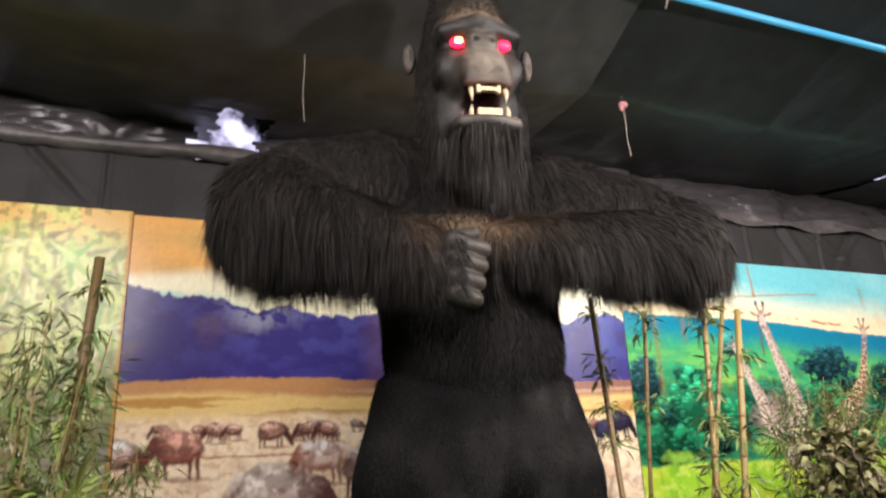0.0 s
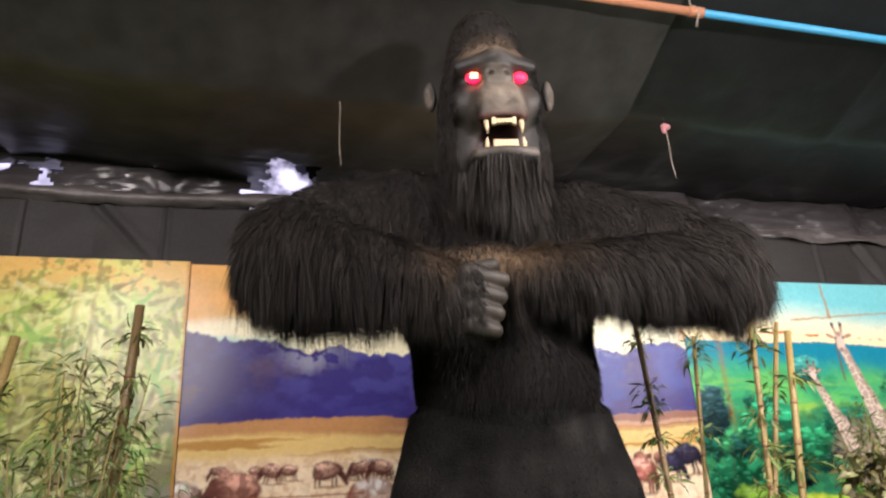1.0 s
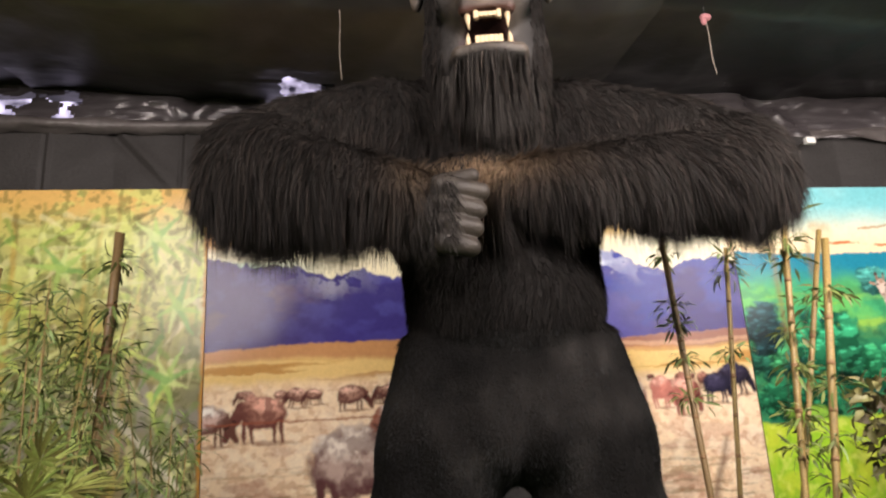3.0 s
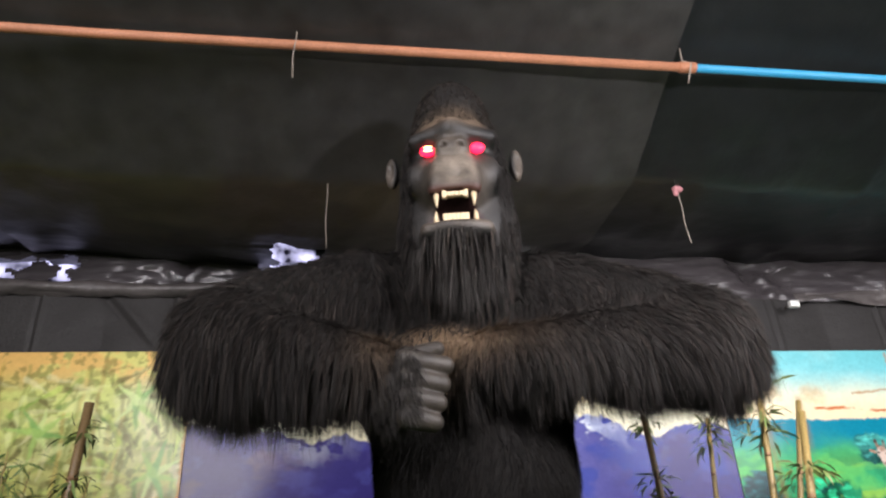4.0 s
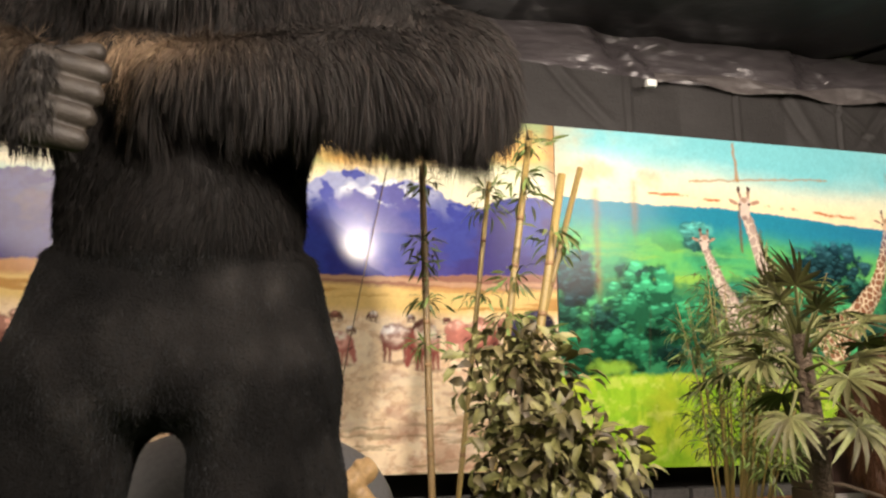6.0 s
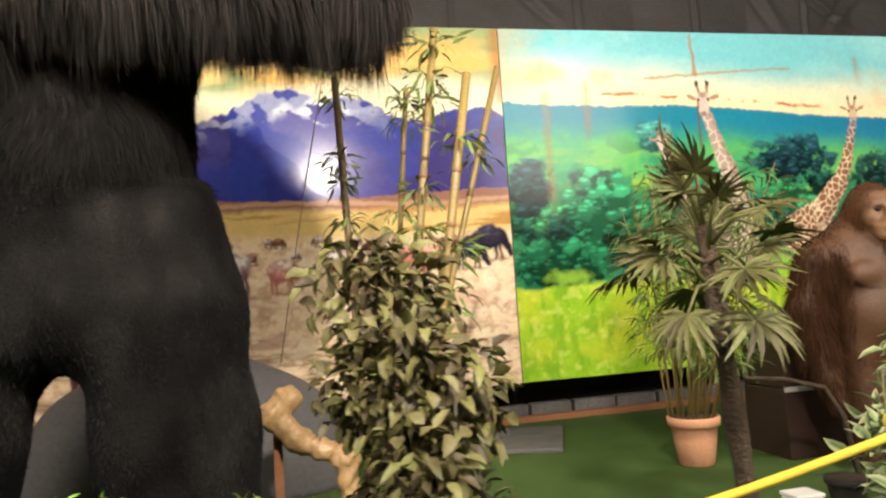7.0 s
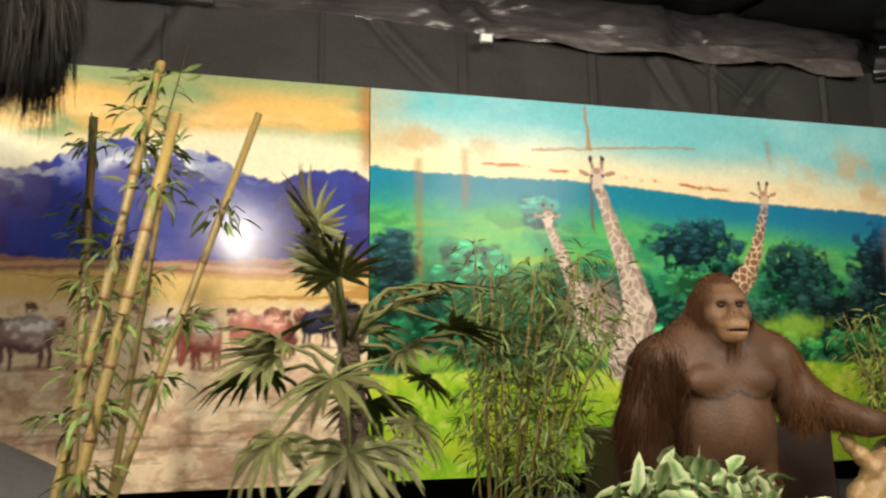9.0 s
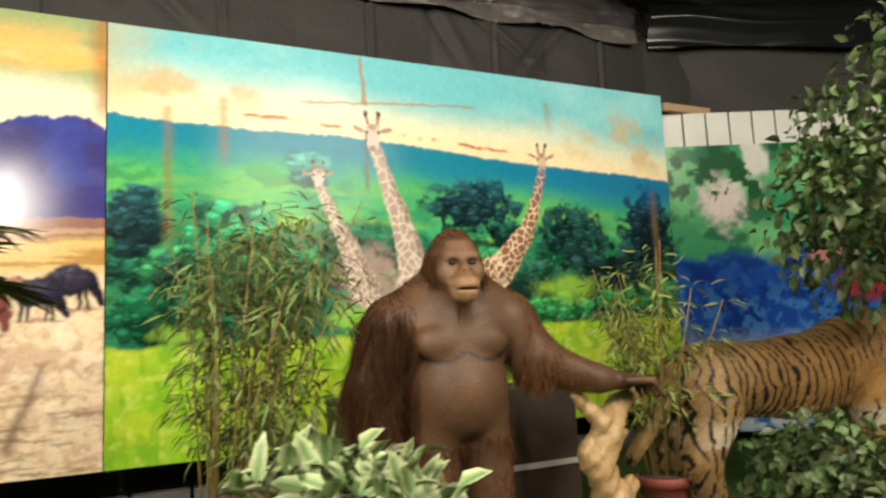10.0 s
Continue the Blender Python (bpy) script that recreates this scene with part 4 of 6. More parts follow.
def panel(x0, x1, z0, z1, nx, nz, painter, label, place=(0, 0, 0), turn=0, ripple=0.012):
    """A printed vinyl panel on a thin board, slightly rippled."""
    p = Paint(x0, x1, z0, z1, nx, nz)
    p.warp()
    painter(p)
    p.grain(0.13)
    ob = thing("mural_panel", place, label, "mural", "painted panels along the back", "", turn)
    g = Geo()
    y = ripple * (fbm(p.gx * 0.9, p.gz * 0.7, 131, 3) - 0.5)
    v = np.stack((p.gx, y, p.gz), -1).reshape(-1, 3)
    k = (np.arange(nx - 1)[:, None] * nz + np.arange(nz - 1)[None]).ravel()
    g.add(v, np.stack((k, k + nz, k + nz + 1, k + 1), 1), 0, np.clip(p.c.reshape(-1, 3), 0, 1))
    part("print", g, M["print"], ob, "glossy printed landscape")
    part("board", Geo().box((x0 + 0.004, 0.012, z0 + 0.004), (x1 - 0.004, 0.03, z1 - 0.004)), M["timber"], ob, "thin backing board", False)
    return ob


panel(-0.317, 4.509, 0.376, 3.374, 520, 320, paint_savanna, "glossy printed savanna with purple mountains and a grazing flock", (0, WALL, 0))
panel(4.517, 9.457, 0.376, 3.374, 520, 320, paint_forest, "glossy printed green valley with giraffes under a blue sky", (0, WALL, 0))
panel(-5.15, -0.325, 0.376, 3.40, 420, 280, paint_bamboo, "glossy printed bamboo thicket in yellow light", (0, WALL, 0))
panel(0.0, 4.2, 0.1, 2.87, 260, 180, paint_stream, "blurred printed jungle stream in green and blue", (9.47, 6.56, 0), -24)

clad = thing("cladding", (9.49, 6.60, 0), "white corrugated sheet above the printed stream", "cladding", "", "structure", -24)
for k in range(18):
    part("sheet", Geo().box((0.02 + 0.235 * k, 0.0, 2.84), (0.24 + 0.235 * k, 0.03 + 0.012 * (k % 2), 3.22), 0, 0.01), M["clad"], clad, "", False)
beam = part("beam", Geo().box((9.46, 6.46, 3.22), (11.2, 6.52, 3.30), 0, 0.006), M["timber"], None, "", False)
tagged(beam, "raw timber beam at the end of the printed panels", "beam", "", "structure")
structure("wall_cloth", sheet(lambda U, V: (9.4 + U * 0.914, 6.66 - U * 0.407 + 0.10 * fbm(U * 0.8, V * 1.1, 3, 2) + 0.03 * np.abs(np.sin(U * 1.4 + 2 * V)) ** 8, V), np.linspace(0, 4.6, 160), np.linspace(3.15, 3.95, 30)), M["cloth"], "smooth dark cloth hung above the corrugated sheet")


def corner_film(U, V):
    """Glossy film that bulges out over the cloth in long folds."""
    bulge = 0.10 * np.sin(np.pi * V) + 0.04 * np.abs(np.sin(V * 9 + U * 0.6 + 2 * fbm(U, V, 261, 2))) ** 6
    return 9.4 + U * 0.914, 6.60 - U * 0.407 - bulge, 3.86 + 0.75 * V + 0.04 * np.sin(U * 2.1)


structure("wall_sheet", sheet(corner_film, np.linspace(0, 4.6, 140), np.linspace(0, 1, 60)), M["gloss"], "glossy black film bulging in long folds")

# ---- pipes, twine and tags under the ceiling ----


def pipe_line():
    y, z = 3.93, 4.6
    ob = thing("ceiling_pipe", (3.4, y, z), "rusty orange pipe joined to a bright blue pipe", "pipe")
    part("pipe", Geo().tube([(-9.5, -0.2, 0.02), (-4, -0.06, 0), (0, 0, 0)], 0.032, 14), M["orange"], ob, "rusty orange pipe")
    part("pipe", Geo().tube([(0, 0, 0), (4, 0.05, -0.02), (9.5, 0.1, 0)], 0.03, 14), M["blue"], ob, "bright blue plastic pipe")
    part("coupling", Geo().tube([(-0.06, 0, 0), (0.06, 0, 0)], 0.04, 14), M["orange"], ob)
    part("tie", Geo().tube([(0, 0.02, 0.5), (0.0, 0.04, 0.1), (0.01, -0.045, 0.0), (-0.02, 0.0, -0.14)], 0.006, 6), M["wire"], ob)


pipe_line()


def twine(top, bottom, label, knob=False):
    ob = thing("hanging_twine", top, label, "twine", "twine ends under the ceiling")
    top, bottom = np.array(top, float), np.array(bottom, float)
    t = np.linspace(0, 1, 9)[:, None]
    path = t * (bottom - top) + np.concatenate((0.006 * np.sin(t * 7), 0 * t, 0 * t), 1)
    part("cord", Geo().tube(path, 0.0042, 6), M["wire" if bottom[2] > 2 else "bark"], ob)
    if knob:
        g = Geo().ball((0.005, 0, 0.015), (0.048, 0.03, 0.032), 0, 8).ball((-0.015, 0, -0.02), (0.024, 0.018, 0.035), 0, 6)
        part("tape", g, M["pink"], ob, "pink tape knot")
        part("hook", Geo().tube([(0, 0, 0.03), (0.0, 0.01, 0.3)], 0.004, 6), M["tarp"], ob, "thin black wire hook")


twine((3.727, 5.04, 4.27), (3.745, 5.04, 3.78), "twine end hanging from a pink tape knot", True)
twine((0.84, 5.06, 4.36), (0.85, 5.06, 3.7), "thin pale twine hanging under black sheeting")
twine((0.66, 3.86, 4.80), (0.65, 3.86, 4.30), "thin pale twine tied over the orange pipe")
twine((3.14, 6.53, 3.62), (2.58, 6.2, 0.72), "thin dark cord hanging slack before the printed savanna")
tag = thing("white_tag", (5.447, 6.40, 3.83), "small white plastic tag pinned to dark cloth", "tag")
part("plate", Geo().box((-0.05, -0.03, -0.035), (0.05, 0.03, 0.035), 0, 0.012), M["white"], tag)
part("pin", Geo().tube([(0, 0.02, 0.0), (0, 0.15, 0.02)], 0.008, 6), M["wire"], tag)

# ---- statues ----


def gather(pts, way, cell, pull):
    """Draws the hairs of each small cell of space together into locks."""
    wob = pts + 0.4 * cell * np.stack([fbm(pts[:, i] / cell * 0.7, pts[:, (i + 1) % 3] / cell * 0.7, 301 + i, 2) - 0.5 for i in range(3)], 1)
    mid = (np.floor(wob / cell) + 0.5) * cell
    way = way + (mid - wob) * np.array((1, 1, 0.0)) * (pull / cell)
    return way / np.linalg.norm(way, axis=1)[:, None]


def gorilla():
    """A tall fur-covered figure with its forearms crossed in front of the chest; y to its back."""
    def body(p):
        d = -blend(-ellipsoid(p, (0.07, 0.50, 1.10), (0.66, 0.43, 0.98)), p[..., 2] - 0.90, 0.30)
        d = np.maximum(d, p[..., 2] - 1.665)
        for a, b, r1, r2 in (((-0.32, 0.48, 1.10), (-0.45, 0.46, 0.60), 0.32, 0.31), ((-0.45, 0.46, 0.60), (-0.47, 0.44, 0.12), 0.31, 0.29),
                             ((0.40, 0.50, 1.50), (0.44, 0.48, 1.10), 0.28, 0.33), ((-0.26, 0.50, 1.50), (-0.32, 0.48, 1.10), 0.28, 0.32),
                             ((0.44, 0.48, 1.10), (0.49, 0.46, 0.60), 0.33, 0.325), ((0.49, 0.46, 0.60), (0.51, 0.44, 0.12), 0.325, 0.31),
                             ((-0.47, 0.4, 0.1), (-0.5, 0.12, 0.08), 0.15, 0.12), ((0.51, 0.4, 0.1), (0.53, 0.12, 0.08), 0.15, 0.12)):
            d = blend(d, capsule(p, a, b, r1, r2), 0.10)
        front = np.clip((0.45 - p[..., 1]) * 4, 0, 1) * np.clip((1.66 - p[..., 2]) * 4, 0, 1)
        crease = np.exp(-((p[..., 0] - 0.06 - 0.03 * np.sin(p[..., 2] * 5)) / 0.045) ** 2)
        pulled = np.sin(p[..., 0] * 19 + 5 * np.abs(p[..., 2] - 1.05) + 1.4 * np.sin(p[..., 2] * 7)) * np.sin(p[..., 2] * 6.5 + p[..., 0] * 4)
        d = d + front * (0.022 * crease + 0.013 * pulled)
        up = ellipsoid(p, (0.06, 0.48, 1.84), (0.54, 0.45, 0.50))
        up = blend(up, ellipsoid(p, (0.03, 0.50, 2.46), (0.66, 0.40, 0.52)), 0.2)
        up = blend(up, ellipsoid(p, (0.0, 0.42, 2.92), (0.46, 0.34, 0.36)), 0.18)
        up = blend(up, ellipsoid(p, (-0.10, 0.12, 2.44), (0.30, 0.13, 0.14)), 0.06)
        for q in (-1, 1):
            up = blend(up, capsule(p, (q * 0.55, 0.38, 2.80), (q * 1.02, 0.14, 2.60), 0.31, 0.28), 0.10)
            up = blend(up, capsule(p, (q * 1.0, 0.14, 2.58), (q * 1.21, -0.04, 2.44), 0.28, 0.27), 0.05)
        up = blend(up, capsule(p, (-1.19, -0.06, 2.40), (-0.45, -0.15, 2.24), 0.26, 0.13), 0.035)
        up = blend(up, capsule(p, (1.22, -0.06, 2.40), (0.05, 0.0, 2.34), 0.26, 0.14), 0.035)
        return blend(d, up, 0.012)

    def head(p):
        p = p - np.array((0.0, 0.16, 0.0), np.float32)
        d = ellipsoid(p, (0.0, 0.0, 3.58), (0.31, 0.33, 0.34))
        d = blend(d, ellipsoid(p, (0.0, 0.07, 3.93), (0.235, 0.27, 0.34)), 0.16)
        d = blend(d, ellipsoid(p, (0.0, 0.06, 3.18), (0.36, 0.30, 0.50)), 0.12)
        d = blend(d, ellipsoid(p, (0.0, -0.25, 3.34), (0.19, 0.16, 0.17)), 0.06)
        d = blend(d, ellipsoid(p, (0.0, -0.27, 2.99), (0.21, 0.19, 0.10)), 0.06)
        for q in (-1, 1):
            d = blend(d, capsule(p, (q * 0.21, -0.27, 3.625), (0.0, -0.335, 3.645), 0.05, 0.065), 0.05)
            d = blend(d, ellipsoid(p, (q * 0.375, 0.0, 3.60), (0.04, 0.06, 0.11)), 0.02)
            d = -blend(-d, ellipsoid(p, (q * 0.385, -0.045, 3.60), (0.022, 0.03, 0.065)), 0.02)
            d = -blend(-d, ellipsoid(p, (q * 0.14, -0.345, 3.535), (0.075, 0.075, 0.042)), 0.03)
            d = blend(d, ellipsoid(p, (q * 0.19, -0.23, 3.40), (0.09, 0.08, 0.10)), 0.05)
        d = blend(d, capsule(p, (-0.035, -0.33, 3.52), (0.035, -0.33, 3.52), 0.065, 0.065), 0.03)
        for q in (-1, 1):
            d = blend(d, capsule(p, (q * 0.07, -0.33, 3.42), (q * 0.085, -0.375, 3.285), 0.05, 0.058), 0.03)
        d = blend(d, capsule(p, (-0.10, -0.39, 3.225), (0.10, -0.39, 3.225), 0.045, 0.045), 0.04)
        d = blend(d, capsule(p, (-0.15, -0.37, 2.985), (0.15, -0.37, 2.985), 0.036, 0.036), 0.03)
        for q in (-1, 1):
            d = -blend(-d, ellipsoid(p, (q * 0.048, -0.395, 3.52), (0.021, 0.045, 0.02)), 0.008)
        cave = blend(ellipsoid(p, (0.0, -0.40, 3.135), (0.145, 0.26, 0.075)), ellipsoid(p, (0.0, -0.38, 3.065), (0.185, 0.25, 0.06)), 0.03)
        return -blend(-d, cave, 0.02)

    def fist(p):
        p = p + np.array((0.08, 0.11, 0.0), np.float32)
        d = ellipsoid(p, (-0.29, -0.06, 2.14), (0.16, 0.14, 0.18))
        for k in range(4):
            z = 2.25 - 0.088 * k
            d = blend(d, capsule(p, (-0.27, -0.18, z), (-0.09 - 0.02 * k, -0.14, z - 0.016), 0.056, 0.045), 0.010)
        d = blend(d, capsule(p, (-0.34, -0.06, 2.28), (-0.12, -0.10, 2.33), 0.055, 0.038), 0.02)
        return np.minimum(d, ellipsoid(p, (0.12, 0.12, 2.30), (0.12, 0.10, 0.11)))

    g = Geo()
    black, brown, grey, tan = np.array((0.021, 0.019, 0.0175)), np.array((0.052, 0.038, 0.030)), np.array((0.098, 0.079, 0.062)), np.array((0.27, 0.185, 0.115))
    bv, bq = surface(body, (-1.65, -0.5, -0.02), (1.65, 1.05, 3.4), 0.026)
    mottled = fbm(bv[:, 0] * 5 + bv[:, 1] * 3, bv[:, 2] * 4, 141)[:, None]
    low = (bv[:, 2] < 1.66)[:, None]
    seat = bv[bq].mean(1)[:, 2] < 1.66
    g.add(bv, bq[~seat], 0, black * (0.3 + 0.4 * mottled))
    g.add(bv, bq[seat], 5, np.where(low, black * (0.05 + 1.7 * mottled ** 2), black * (0.3 + 0.4 * mottled)))
    def turn_head(first):
        c, s = math.cos(radians(-9)), math.sin(radians(-9))
        for i in range(first, len(g.v)):
            v = np.asarray(g.v[i], float)
            x, y = v[:, 0], v[:, 1] - 0.2
            g.v[i] = np.stack((c * x - s * y, s * x + c * y + 0.2, v[:, 2]), 1)

    hv, hq = surface(head, (-0.5, -0.55, 2.6), (0.5, 0.65, 4.35), 0.013)
    hx, hy, hz = hv[:, 0], hv[:, 1] - 0.16, hv[:, 2]
    face = smooth_step(0.25, 0.08, np.abs(hx)) * smooth_step(-0.14, -0.26, hy) * smooth_step(3.06, 3.2, hz) * smooth_step(3.84, 3.70, hz)
    face = np.maximum(face, smooth_step(0.355, 0.375, np.abs(hx)) * (hz > 3.4) * 1.0)
    face = np.maximum(face, 0.9 * smooth_step(2.95, 2.98, hz) * smooth_step(3.05, 3.02, hz) * smooth_step(-0.30, -0.36, hy))
    tone = black * 1.1 + face[:, None] * (grey - black)
    # Shade under the brow ridge, darkened into the skin colour.
    ridge = np.exp(-((hz - 3.615) / 0.035) ** 2) * smooth_step(-0.14, -0.26, hy) * (np.abs(hx) < 0.3)
    tone = tone * (1 - 0.8 * ridge[:, None])
    brow = smooth_step(3.65, 3.70, hz) * smooth_step(3.98, 3.78, hz) * smooth_step(-0.14, -0.26, hy)
    tone = tone + brow[:, None] * 0.42 * (tan - tone)
    snout = smooth_step(0.15, 0.09, np.abs(hx)) * smooth_step(-0.32, -0.36, hy) * smooth_step(3.22, 3.28, hz) * smooth_step(3.52, 3.44, hz)
    tone = tone + snout[:, None] * (np.array((0.20, 0.165, 0.13)) - tone)
    # The recessed eye sockets get painted shade too.
    socket = np.maximum(*[np.exp(-((hx - q * 0.14) / 0.07) ** 2 - ((hz - 3.55) / 0.05) ** 2) for q in (-1, 1)]) * (hy < -0.15)
    tone = tone * (1 - 0.6 * socket[:, None]) * (0.15 + 1.25 * fbm(hx * 13, hz * 13, 143)[:, None])
    inside = (np.abs(hx) < 0.20) & (hz > 3.005) & (hz < 3.205) & (hy > -0.40) & (hy < -0.08) & (ellipsoid(np.stack((hx, hy, hz), 1), (0, -0.36, 3.10), (0.18, 0.26, 0.12)) < 0.01)
    lip = np.exp(-((hz - 3.205) / 0.02) ** 2) * (hy < -0.28) * (np.abs(hx) < 0.2)
    tone = tone + lip[:, None] * 0.8 * (np.array((0.07, 0.022, 0.014)) - tone)
    tone[inside] = (0.022, 0.006, 0.005)
    first = len(g.v)
    g.add(hv, hq, 1, tone)
    turn_head(first)
    fv, fq = surface(fist, (-0.62, -0.5, 1.85), (0.25, 0.25, 2.5), 0.011)
    g.add(fv, fq, 1, (grey * 0.36) * (0.4 + 1.2 * fbm(fv[:, 0] * 20, fv[:, 2] * 20, 145)[:, None]))
    pts, nor = scatter(fv, fq, 2600, lambda c: (c[:, 0] < -0.30) * (c[:, 2] > 1.98) * 1.0)
    way = nor * 0.4 + np.array((0.3, 0, -0.6)) + RNG.normal(0, 0.25, (len(pts), 3))
    way /= np.linalg.norm(way, axis=1)[:, None]
    tufts(g, pts, way, RNG.uniform(0.04, 0.13, len(pts)), RNG.uniform(0.003, 0.006, len(pts)), 0.35, black[None] * RNG.uniform(0.7, 2.0, (len(pts), 1)), 0)
    # teeth
    first = len(g.v)
    for x, z, s, up in ((-0.10, 3.185, 0.085, 1), (0.10, 3.185, 0.085, 1), (-0.105, 3.01, 0.07, -1), (0.105, 3.01, 0.07, -1)):
        g.tube([(x, -0.235, z), (x, -0.25, z - up * s * 0.5), (x * 0.97, -0.245, z - up * s)], (0.015, 0.011, 0.002), 8, 2)
    for k in range(6):
        x = -0.0575 + 0.023 * k
        for z, h in ((3.180, 0.022 if k in (0, 5) else 0.013), (3.030, 0.030)):
            g.box((x - 0.0112, -0.257, z - h), (x + 0.0112, -0.228, z + h), 2, 0.004)
    # lamp eyes
    for x, hot in ((-0.14, True), (0.14, False)):
        g.ball((x, -0.145, 3.535), (0.044, 0.03, 0.034), 3, 8)
        for k in range(2 if hot else 0):
            g.ball((x + 0.004, -0.170, 3.524 + 0.021 * k), (0.026, 0.010, 0.0075), 4, 8)

    turn_head(first)

    def tone_of(pts):
        x, y, z, r = *pts.T, RNG.random(len(pts))
        c = black[None] * (0.7 + 0.75 * r[:, None])
        c = c + (brown - c) * (smooth_step(0.6, 1.0, r) * 0.6)[:, None]
        patch = np.exp(-((x + 0.12) / 0.22) ** 2 - ((z - 2.46) / 0.08) ** 2) * smooth_step(0.22, 0.05, y)
        wrist = np.exp(-((x + 0.46) / 0.13) ** 2 - ((z - 2.36) / 0.10) ** 2) * (y < 0.1)
        other = np.exp(-((x - 0.12) / 0.24) ** 2 - ((z - 2.48) / 0.08) ** 2) * (y < 0.12)
        crown = smooth_step(3.65, 3.85, z)
        for m, t in ((patch * 1.6, tan), (wrist * 0.7, tan * 0.45), (other * 0.55, tan * 0.4), (crown * 0.7, grey * 0.6)):
            c = c + (t - c) * np.clip(m, 0, 1)[:, None] * (0.45 + 0.55 * r[:, None])
        return c

    # short fur over the whole body, combed downwards and along the arms
    def combed(pts, nor, lift, loose, flow):
        along = flow - nor * (flow * nor).sum(1)[:, None]
        along /= np.linalg.norm(along, axis=1)[:, None] + 0.15
        way = along + nor * lift + RNG.normal(0, loose, (len(pts), 3))
        return way / np.linalg.norm(way, axis=1)[:, None]

    def shade(pts, seed):
        """Broad and narrow streaks of lighter and darker fur."""
        wide = fbm(pts[:, 0] * 3.1 + pts[:, 1] * 2, pts[:, 2] * 2.6, seed, 3)
        fine = fbm(pts[:, 0] * 23 + pts[:, 1] * 17, pts[:, 2] * 5, seed + 5, 2)
        return (0.25 + 0.9 * wide + 0.75 * fine)[:, None]

    pts, nor = scatter(bv, bq, 150000, lambda c: np.where(c[:, 2] < 1.66, 0.62, 1.0) * (c[:, 1] < 0.62))
    hips = pts[:, 2] < 1.66
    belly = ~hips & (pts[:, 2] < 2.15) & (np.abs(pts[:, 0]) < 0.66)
    n = len(pts)
    size = np.where(hips, RNG.uniform(0.016, 0.042, n), np.where(belly, RNG.uniform(0.04, 0.085, n), RNG.uniform(0.05, 0.11, n)))
    arm = (np.abs(pts[:, 0]) > 0.5) & (pts[:, 2] > 2.0)
    turnabout = fbm(pts[:, 0] * 2.3 + 5, pts[:, 2] * 2.7 + pts[:, 1] * 2, 157, 2) - 0.5
    flow = np.stack((np.where(arm, np.sign(pts[:, 0]) * 0.45, 0) + 1.3 * turnabout, -0.15 + 0 * turnabout, -0.9 + 0 * turnabout), 1)
    way = combed(pts, nor, np.where(hips, 0.25, 0.24)[:, None], np.where(hips, 0.22, 0.17)[:, None], flow)
    way = gather(pts, way, 0.05, 0.12)
    pile = np.array((0.0150, 0.0160, 0.0165)) * (0.2 + 2.4 * fbm(pts[:, 0] * 5 + pts[:, 1] * 3, pts[:, 2] * 4, 141)[:, None] ** 2) * RNG.uniform(0.6, 1.4, (n, 1))
    # Belly fur is darkened in its colour for the shade below the forearms.
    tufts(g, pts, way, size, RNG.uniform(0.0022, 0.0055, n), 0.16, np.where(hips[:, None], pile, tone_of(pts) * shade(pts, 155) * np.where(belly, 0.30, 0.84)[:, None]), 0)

    # longer coat of the forearms and elbows, lying close above and hanging free below
    def hang(c):
        return ((c[:, 2] > 1.98) & (c[:, 2] < 2.66)) * (((np.abs(c[:, 0]) > 0.72) & (c[:, 1] < 0.45)) | (c[:, 1] < 0.0)) * 1.0
    pts, nor = scatter(bv, bq, 68000, hang)
    n = len(pts)
    x, y, z = pts.T
    clump = fbm(x * 9 + z * 3, y * 9, 151, 3)
    inner = smooth_step(0.75, 0.3, np.abs(x))
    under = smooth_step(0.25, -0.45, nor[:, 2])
    locks = fbm(x * 13 + y * 6, y * 9 + 3, 161, 2)
    floor_z = 1.93 + 0.30 * (clump - 0.5) - 0.30 * np.clip(locks - 0.5, -0.1, 0.5) + 0.14 * RNG.random(n) + 0.08 * inner * (x > 0) - 0.05 * (x < 0)
    size = np.clip(z - floor_z, 0.05, 0.10 + (0.16 + 0.22 * locks) * under + 0.07 * clump) * RNG.uniform(0.5, 1.0, n)
    swirl = fbm(x * 3 + 7, z * 4 + y * 3, 153, 3) - 0.5
    flow = np.stack((0.35 * np.sign(x) * smooth_step(0.3, 1.0, np.abs(x)) * (1 - under) + 1.9 * swirl, -0.1 - 0.4 * swirl, -0.9 + 0 * x), 1)
    way = combed(pts, nor, 0.16 + 0.12 * clump[:, None], 0.13, flow)
    way = gather(pts, way, 0.085, 0.30)
    # Light from above put into the hair colour: brighter on top, darker on undersides.
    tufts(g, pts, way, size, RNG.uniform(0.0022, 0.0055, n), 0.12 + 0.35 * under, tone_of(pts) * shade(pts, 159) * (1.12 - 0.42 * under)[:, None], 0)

    # hair of the head and the beard
    first = len(g.v)
    def hairy(c):
        x, y, z = c[:, 0], c[:, 1] - 0.16, c[:, 2]
        bare = (np.abs(x) < 0.24) & (y < -0.16) & (z > 2.96) & (z < 3.78)
        ear = (np.abs(x) > 0.335) & (z > 3.46) & (z < 3.74)
        return np.where(bare | ear, 0.0, 1.0)
    pts, nor = scatter(hv, hq, 22000, hairy)
    n, z = len(pts), pts[:, 2]
    beard = smooth_step(3.2, 2.95, z)
    way = nor * 0.3 + np.array((0, 0.12, -0.8)) * (0.3 + smooth_step(3.85, 3.45, z))[:, None] + RNG.normal(0, 0.1, (n, 3))
    way = gather(pts, way, 0.04, 0.3)
